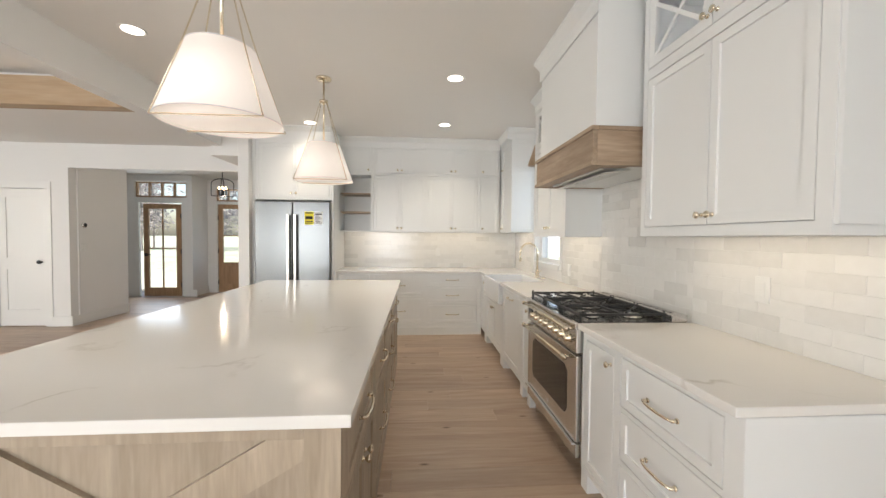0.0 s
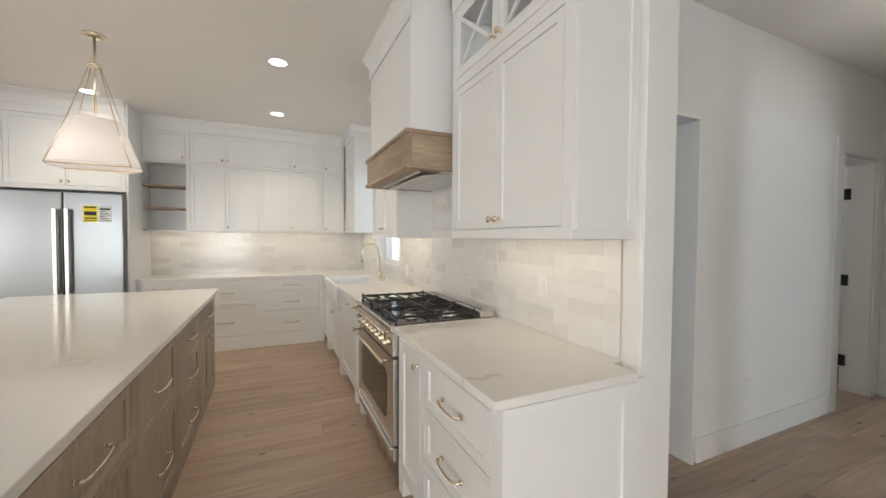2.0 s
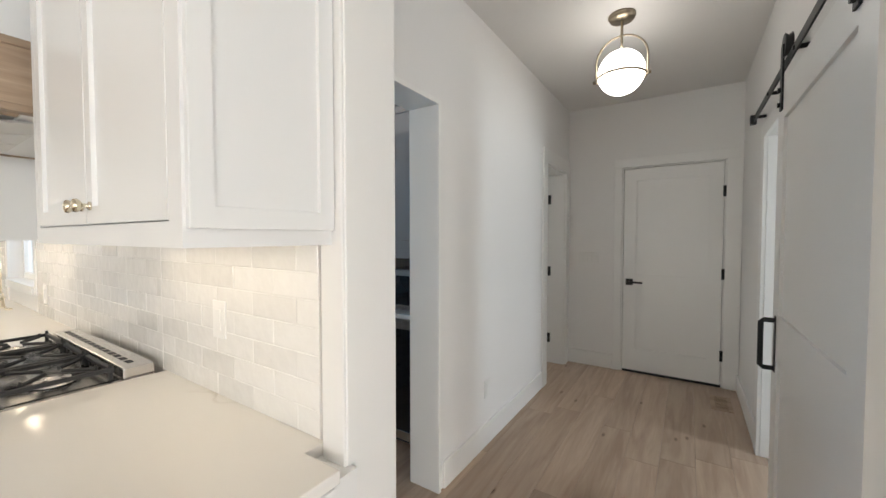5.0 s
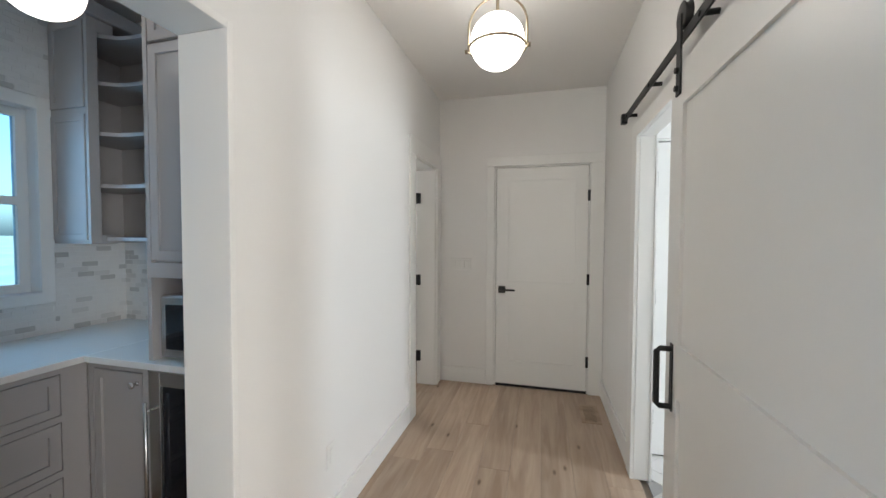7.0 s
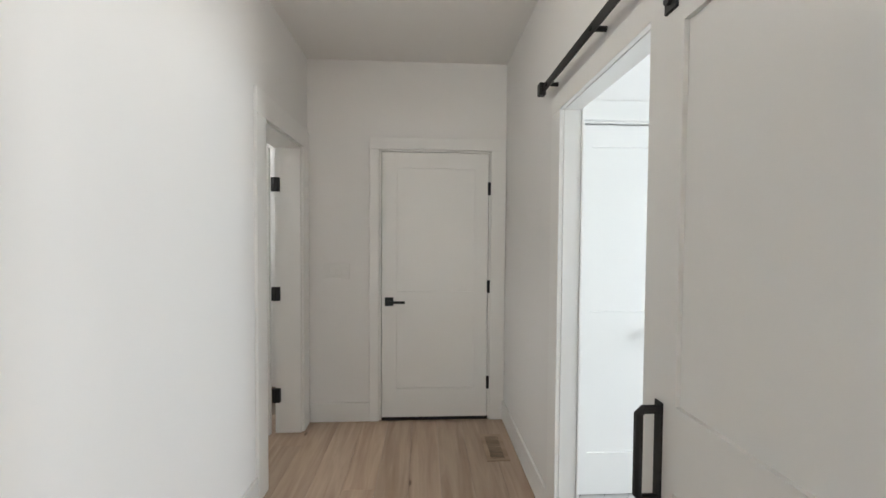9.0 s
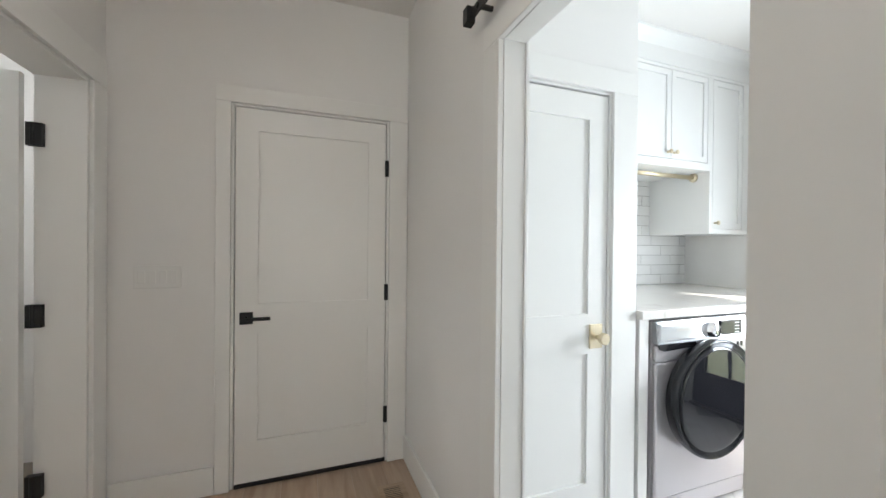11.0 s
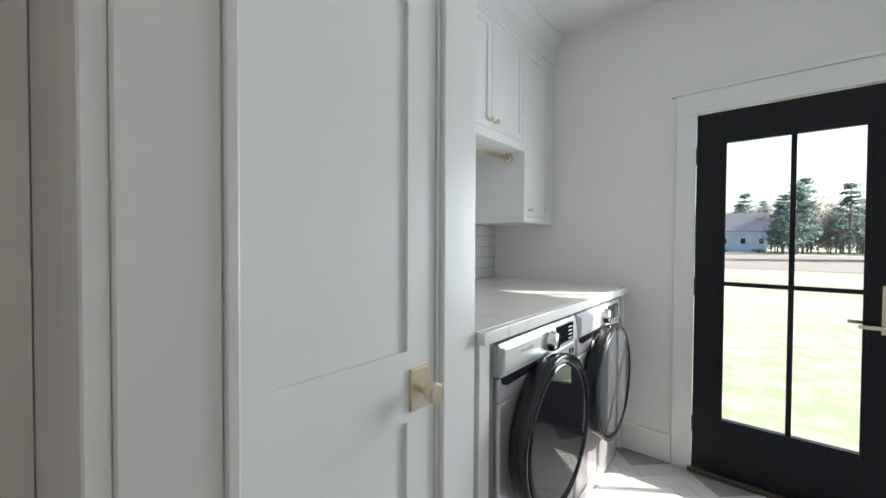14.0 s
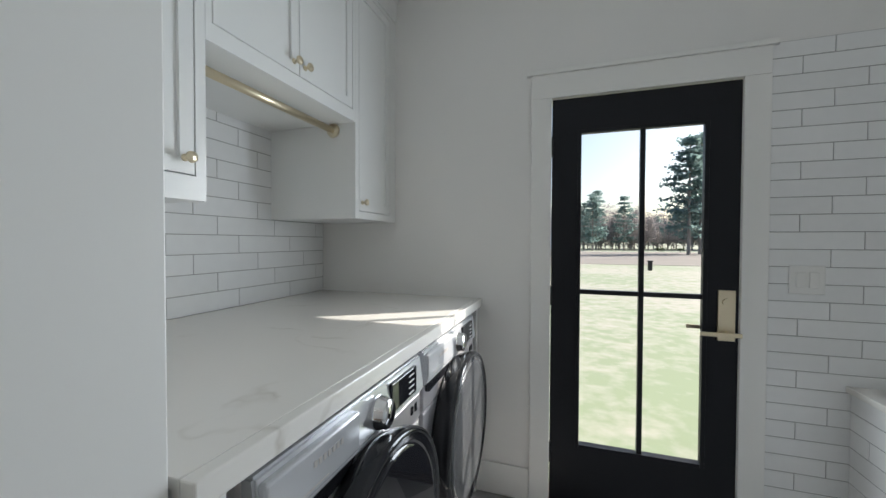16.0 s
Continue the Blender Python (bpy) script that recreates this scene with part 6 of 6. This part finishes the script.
bm = bmesh.new()
bmesh.ops.create_grid(bm, x_segments=60, y_segments=60, size=1500, matrix=Matrix.Translation((0, 0, -0.42)))
solid("ground", bm, lawn("spring_lawn"), "patchy pale green spring lawn", "ground")
bm = bmesh.new()
bx(bm, -120, -76, -0.5, 160, -33, -0.40)
solid("dirt_field", bm, material("dry_dirt", (0.25, 0.225, 0.20), 0.95, vary=0.15, scale=0.3, grain=6, bump=0.2), "strip of pale bare dirt across the lawn", "ground")


def foliage(name, color, through_share):
    """Thin leaves that let part of the sun through."""
    m = material(name, color, 0.9, vary=0.4, scale=0.7, grain=5)
    n, l = m.node_tree.nodes, m.node_tree.links
    tr = n.new("ShaderNodeBsdfTranslucent")
    tr.inputs["Color"].default_value = (*color, 1)
    mx = n.new("ShaderNodeMixShader")
    mx.inputs[0].default_value = through_share
    l.new(n["Principled BSDF"].outputs[0], mx.inputs[1])
    l.new(tr.outputs[0], mx.inputs[2])
    l.new(mx.outputs[0], n["Material Output"].inputs["Surface"])
    return m


BARK = material("bark", (0.25, 0.225, 0.21), 0.95, vary=0.3, scale=3, grain=20, bump=0.5)
# distance haze is put into these pale needle and twig colours
HAZED_NEEDLE = foliage("hazed_pine_needles", (0.20, 0.285, 0.275), 0.8)
HAZED_TWIG = foliage("hazed_bare_twigs", (0.36, 0.335, 0.335), 0.6)
SHRUB = material("shrub_leaves", (0.06, 0.085, 0.03), 0.9, vary=0.4, scale=2, grain=10)


def leaves(bm, rr, c, r, n, size):
    for _ in range(n):
        d = Vector((rr.gauss(0, 1), rr.gauss(0, 1), rr.gauss(0, 0.35)))
        p = Vector(c) + d * r * 0.5
        u = Vector((rr.uniform(-1, 1), rr.uniform(-1, 1), rr.uniform(-0.5, 0.5))).normalized() * size * rr.uniform(0.6, 1.4)
        v = u.cross(Vector((rr.uniform(-1, 1), rr.uniform(-1, 1), rr.uniform(-1, 1)))).normalized() * size * 0.6
        bm.faces.new([bm.verts.new(p + q) for q in (u, v, -u, -v)])


def pine(seed, h):
    rr = random.Random(seed)
    ob = thing("pine_tree", pose(0, 0, 0), "tall pine, its green paled by painted haze, with uneven open crown", "tree", "far trees")
    part("trunk", rod(bmesh.new(), (0, 0, 0), (0, 0, h), h * 0.016, h * 0.004, 8), BARK, ob)
    crown, limbs = bmesh.new(), bmesh.new()
    z = h * rr.uniform(0.14, 0.24)
    while z < h:
        reach = h * 0.23 * (1 - (z / h) ** 2.2) + h * 0.025
        for k in range(rr.randint(4, 6)):
            a, ln = rr.uniform(0, 6.28), reach * rr.uniform(0.45, 1.1)
            tip = Vector((math.cos(a) * ln, math.sin(a) * ln, z + ln * rr.uniform(-0.05, 0.3)))
            rod(limbs, (0, 0, z), tip, h * 0.003, h * 0.001, 4)
            for f in (0.45, 0.7, 0.95):
                leaves(crown, rr, Vector((0, 0, z)).lerp(tip, f), h * 0.055, 11, h * 0.018)
        z += h * rr.uniform(0.04, 0.075)
    part("limbs", limbs, BARK, ob)
    part("crown", crown, HAZED_NEEDLE, ob)
    return ob


def bare_tree(seed, h):
    rr = random.Random(seed)
    ob = thing("bare_tree", pose(0, 0, 0), "grey-brown leafless spring tree with fine twigs", "tree", "far trees")
    part("trunk", rod(bmesh.new(), (0, 0, 0), (0, 0, h * 0.75), h * 0.012, h * 0.004, 7), BARK, ob)
    limbs, crown = bmesh.new(), bmesh.new()
    for k in range(30):
        z = h * rr.uniform(0.04, 0.72)
        a, ln = rr.uniform(0, 6.28), h * rr.uniform(0.1, 0.24)
        tip = Vector((math.cos(a) * ln * 0.7, math.sin(a) * ln * 0.7, z + ln))
        rod(limbs, (0, 0, z), tip, h * 0.004, h * 0.001, 4)
        for j in range(5):
            q = tip + Vector((rr.gauss(0, 1), rr.gauss(0, 1), rr.uniform(0, 1.5))) * h * 0.05
            rod(crown, Vector((0, 0, z)).lerp(tip, rr.uniform(0.4, 1)), q, h * 0.0018, h * 0.0008, 3)
        leaves(crown, rr, tip, h * 0.14, 60, h * 0.014)
    part("limbs", limbs, BARK, ob)
    part("twigs", crown, HAZED_TWIG, ob)
    return ob


rr = random.Random(11)
kinds = [pine(1, 15.0), pine(2, 17.5), pine(3, 13.0)]
bares = [bare_tree(4, 11.0), bare_tree(5, 12.5)]
# the wood beyond the lawn: a dense far line, with pines before it
for k in range(170):
    x = -54 + k * 0.56 + rr.uniform(-0.6, 0.6)
    y = -104 + rr.uniform(-9, 9)
    src = rr.choice(bares) if rr.random() < 0.86 else rr.choice(kinds)
    copy_thing(src, pose(x, y, -0.42, 0, 0, rr.uniform(0, 360)) @ Matrix.Scale(rr.uniform(0.6, 0.95), 4))
for x, y, s in ((-11.6, -62, 1.12), (-13.6, -64, 1.0), (-15.2, -66, 0.9), (-0.1, -84, 0.92), (1.4, -87, 0.8), (-1.2, -90, 0.75), (-7.0, -92, 0.8), (4.0, -112, 0.9), (8.0, -116, 0.85), (12.0, -114, 0.75), (22, -118, 0.8)):
    copy_thing(kinds[rr.randint(0, 2)], pose(x, y, -0.42, 0, 0, rr.uniform(0, 360)) @ Matrix.Scale(s, 4))
for x, y, s in ((-45, 40, 1), (-38, 46, 0.9), (-30, 44, 1.1), (-24, 48, 1.0), (-52, 44, 0.9), (-19, 50, 0.9), (-34, 52, 1.1), (-27, 55, 1.2), (-15, 47, 0.9), (-41, 55, 1.1)):
    copy_thing(rr.choice(bares), pose(x, y, -0.42, 0, 0, rr.uniform(0, 360)) @ Matrix.Scale(s, 4))
for k, src in enumerate(kinds + bares):
    src.matrix_basis = pose(-62 + k * 4, -120, -0.42)
for x, y in ((-10.7, -75), (-13.8, -75), (9.4, -80), (4.6, -80), (15.5, -78)):
    sh = thing("shrub", pose(x, y, -0.42), "small round green shrub on the far lawn", "shrub", "far shrubs")
    bm = bmesh.new()
    leaves(bm, rr, (0, 0, 0.55), 0.75, 160, 0.12)
    part("foliage", bm, SHRUB, sh)
    part("stem", rod(bmesh.new(), (0, 0, 0), (0, 0, 0.6), 0.05, 0.02, 6), BARK, sh)
pt = thing("lawn_post", pose(-0.42, -27, -0.42), "short dark utility post standing on the lawn", "post")
part("post", box(-0.12, -0.12, 0, 0.12, 0.12, 0.55, b=0.02), BLACK, pt)
part("cap", box(-0.16, -0.16, 0.55, 0.16, 0.16, 0.62, b=0.02), BLACK, pt)

# low bare undergrowth along the edge of the wood
bm = bmesh.new()
for k in range(420):
    leaves(bm, rr, (-54 + k * 0.23 + rr.uniform(-0.5, 0.5), -103 + rr.uniform(-4, 4), 0.4 + rr.uniform(0.0, 2.2)), 1.6, 22, 0.20)
tagged(new("undergrowth", finish("undergrowth", bm, HAZED_TWIG)), "grey-brown leafless undergrowth along the wood", "undergrowth", kind="stuff")

# neighbouring house
ho = thing("neighbour_house", pose(7.5, -96, 0.15), "pale blue-grey clapboard house with grey shingle roof", "house")
SIDING = material("blue_siding", (0.53, 0.62, 0.70), 0.8, vary=0.06, scale=0.5, grain=8)
SHINGLE = material("grey_shingles", (0.36, 0.35, 0.37), 0.9, vary=0.15, scale=1, grain=9)
part("wall", box(-4.0, -8, -0.9, 14.0, 0, 3.6, b=0.02), SIDING, ho)
bm = bmesh.new()
prism(bm, [(0.5, 3.55), (0.5, 3.7), (-4.0, 7.5), (-8.5, 3.7), (-8.5, 3.55)], 19.0, Matrix.Translation((-4.5, 0, 0)) @ Matrix(((0, 1, 0, 0), (1, 0, 0, 0), (0, 0, 1, 0), (0, 0, 0, 1))))
part("roof", bm, SHINGLE, ho)
part("gable_wing", prism(bmesh.new(), [(6.8, -0.9), (12.0, -0.9), (12.0, 4.2), (9.4, 7.4), (6.8, 4.2)], -3.0, Matrix.Translation((0, 3.2, 0)) @ Matrix.Diagonal((1, 1, 1, 1))), SIDING, ho)
for x, w in ((-3.2, 0.9), (-0.4, 1.0), (2.6, 1.0)):
    wnd = part("window", box(x - w / 2, 0.0, 1.0, x + w / 2, 0.06, 2.3), TRIM, ho)
    part("pane", box(x - w / 2 + 0.1, 0.06, 1.1, x + w / 2 - 0.1, 0.08, 2.2), SMOKE, wnd)
for x in (-4.0, 6.55):
    part("corner_board", box(x - 0.06, 0.0, -0.9, x + 0.2, 0.05, 3.55), TRIM, ho)
part("eave_board", box(-3.7, 0.0, 3.3, 6.4, 0.05, 3.55), TRIM, ho)
part("door_surround", box(4.95, 0.0, 0.1, 6.15, 0.04, 2.35), TRIM, ho)
part("door", box(5.1, 0.041, 0.1, 6.0, 0.07, 2.2), material("red_paint", (0.35, 0.03, 0.03), 0.5), ho, "red painted house door")
gg = part("garage_door", box(8.0, 3.2, 0.0, 10.8, 3.28, 2.3), TRIM, ho)
part("gable_window", box(9.0, 3.2, 3.5, 9.8, 3.27, 4.5), TRIM, ho)
part("garage_glass", box(8.3, 3.28, 0.1, 10.5, 3.3, 2.0), SMOKE, gg)

# ---- tiled surfaces, piece by piece ----
splash = tagged(new("backsplash"), "glossy handmade off-white tile backsplash in offset rows", "backsplash", kind="structure")
tiles(splash, pose(EAST, 2.03, 0.905, 0, 0, -90), 0.907, 0.486, 0.205, 0.0695, ZELLIGE, GROUT, 0.5, 0.0016, 0.009, seed=2, jitter=0.007)
tiles(splash, pose(EAST, 3.10, 0.905, 0, 0, -90), 1.068, 0.90, 0.205, 0.0695, ZELLIGE, GROUT, 0.5, 0.0016, 0.009, seed=3, jitter=0.007)
tiles(splash, pose(EAST, 3.96, 0.905, 0, 0, -90), 0.858, 0.486, 0.205, 0.0695, ZELLIGE, GROUT, 0.5, 0.0016, 0.009, seed=4, jitter=0.007)
splash_b = tagged(new("backsplash"), "glossy handmade off-white tile backsplash behind the back counter", "backsplash", kind="structure")
tiles(splash_b, pose(-0.60, BACK, 0.905), 2.67, 0.548, 0.205, 0.0695, ZELLIGE, GROUT, 0.5, 0.0016, 0.009, seed=5, jitter=0.007)
tiles(splash_b, pose(EAST, 5.885, 0.905, 0, 0, -90), 0.94, 0.548, 0.205, 0.0695, ZELLIGE, GROUT, 0.5, 0.0016, 0.009, seed=6, jitter=0.007)

lt = tagged(new("laundry_wall_tile"), "white subway tile with grey grout above the counter", "wall tile", kind="structure")
tiles(lt, pose(L_EAST, -0.96, LZ, 0, 0, -90), 1.638, 0.885, 0.336, 0.0825, SUBWAY, DGROUT, 0.3333, 0.003, 0.008, seed=7)
lt2 = tagged(new("laundry_wall_tile"), "white subway tile with grey grout beside the outside door", "wall tile", kind="structure")
tiles(lt2, pose(3.5615, L_SOUTH, 0.0, 0, 0, 180), 1.15, 2.20, 0.318, 0.0735, SUBWAY, DGROUT, 0.6667, 0.003, 0.010, seed=8)
pw = tagged(new("pony_wall"), "white tiled half wall with quartz cap", "half wall", kind="structure")
part("core", bx(bmesh.new(), 3.10, -2.588, 0.0, 3.27, -1.5, 0.74), WALL, pw)
part("cap", bx(bmesh.new(), 3.08, -2.588, 0.74, 3.295, -1.48, 0.765, 0.003), QUARTZ, pw)
tiles(pw, pose(3.27, -2.588, 0.0, 0, 0, 90), 1.08, 0.74, 0.318, 0.0735, SUBWAY, DGROUT, 0.6667, 0.003, 0.008, seed=9)

pt2 = tagged(new("pantry_backsplash"), "pale marble strip mosaic behind the pantry counter", "backsplash", kind="structure")
tiles(pt2, pose(3.62, 3.15, 0.905), 0.378, 0.51, 0.085, 0.030, MARBLE, GROUT, 0.37, 0.002, 0.007, seed=10)
tiles(pt2, pose(4.0, 3.15, 0.905, 0, 0, -90), 0.98, 0.51, 0.085, 0.030, MARBLE, GROUT, 0.43, 0.002, 0.007, seed=11)
tiles(pt2, pose(2.80, 3.15, 0.905), 0.82, 0.17, 0.085, 0.030, MARBLE, GROUT, 0.37, 0.002, 0.007, seed=12)
tiles(pt2, pose(2.80, 3.15, 2.20), 1.1, 0.56, 0.085, 0.030, MARBLE, GROUT, 0.37, 0.002, 0.007, seed=13)

# laundry floor in herringbone
lf = tagged(new("laundry_floor"), "grey-beige herringbone floor tile", "floor", kind="structure")
part("grout", bx(bmesh.new(), 2.4, L_SOUTH, -0.018, CLOSET + 0.98, L_NORTH + 0.004, -0.005), DGROUT, lf)
HL, HW2 = 0.30, 0.10
bm = bx(bmesh.new(), -HL / 2 + 0.0015, -HW2 / 2 + 0.0015, -0.015, HL / 2 - 0.0015, HW2 / 2 - 0.0015, -0.001)
herr = finish("tile", bm, HERRING)
c45 = math.cos(math.pi / 4)
for i in range(-14, 15):
    for j in range(-14, 15):
        for o in (0, 1):
            # herringbone lattice: pairs of crossed tiles stepping by the tile's width
            u = i * HW2 + j * HL
            v = i * HW2 - j * HL
            if o == 0:
                cu, cv, rz = u + HL / 2, v + HW2 / 2, 0
            else:
                cu, cv, rz = u + HL + HW2 / 2, v + HW2 - HL / 2, 90
            x = 4.1 + (cu - cv) * c45
            y = -1.35 + (cu + cv) * c45
            if 3.35 < x < 4.86 and L_SOUTH + 0.05 < y < L_NORTH + 0.02:
                ob = new("tile", herr)
                ob.matrix_basis = pose(x, y, 0, 0, 0, 45 + rz)
                ob.parent = lf
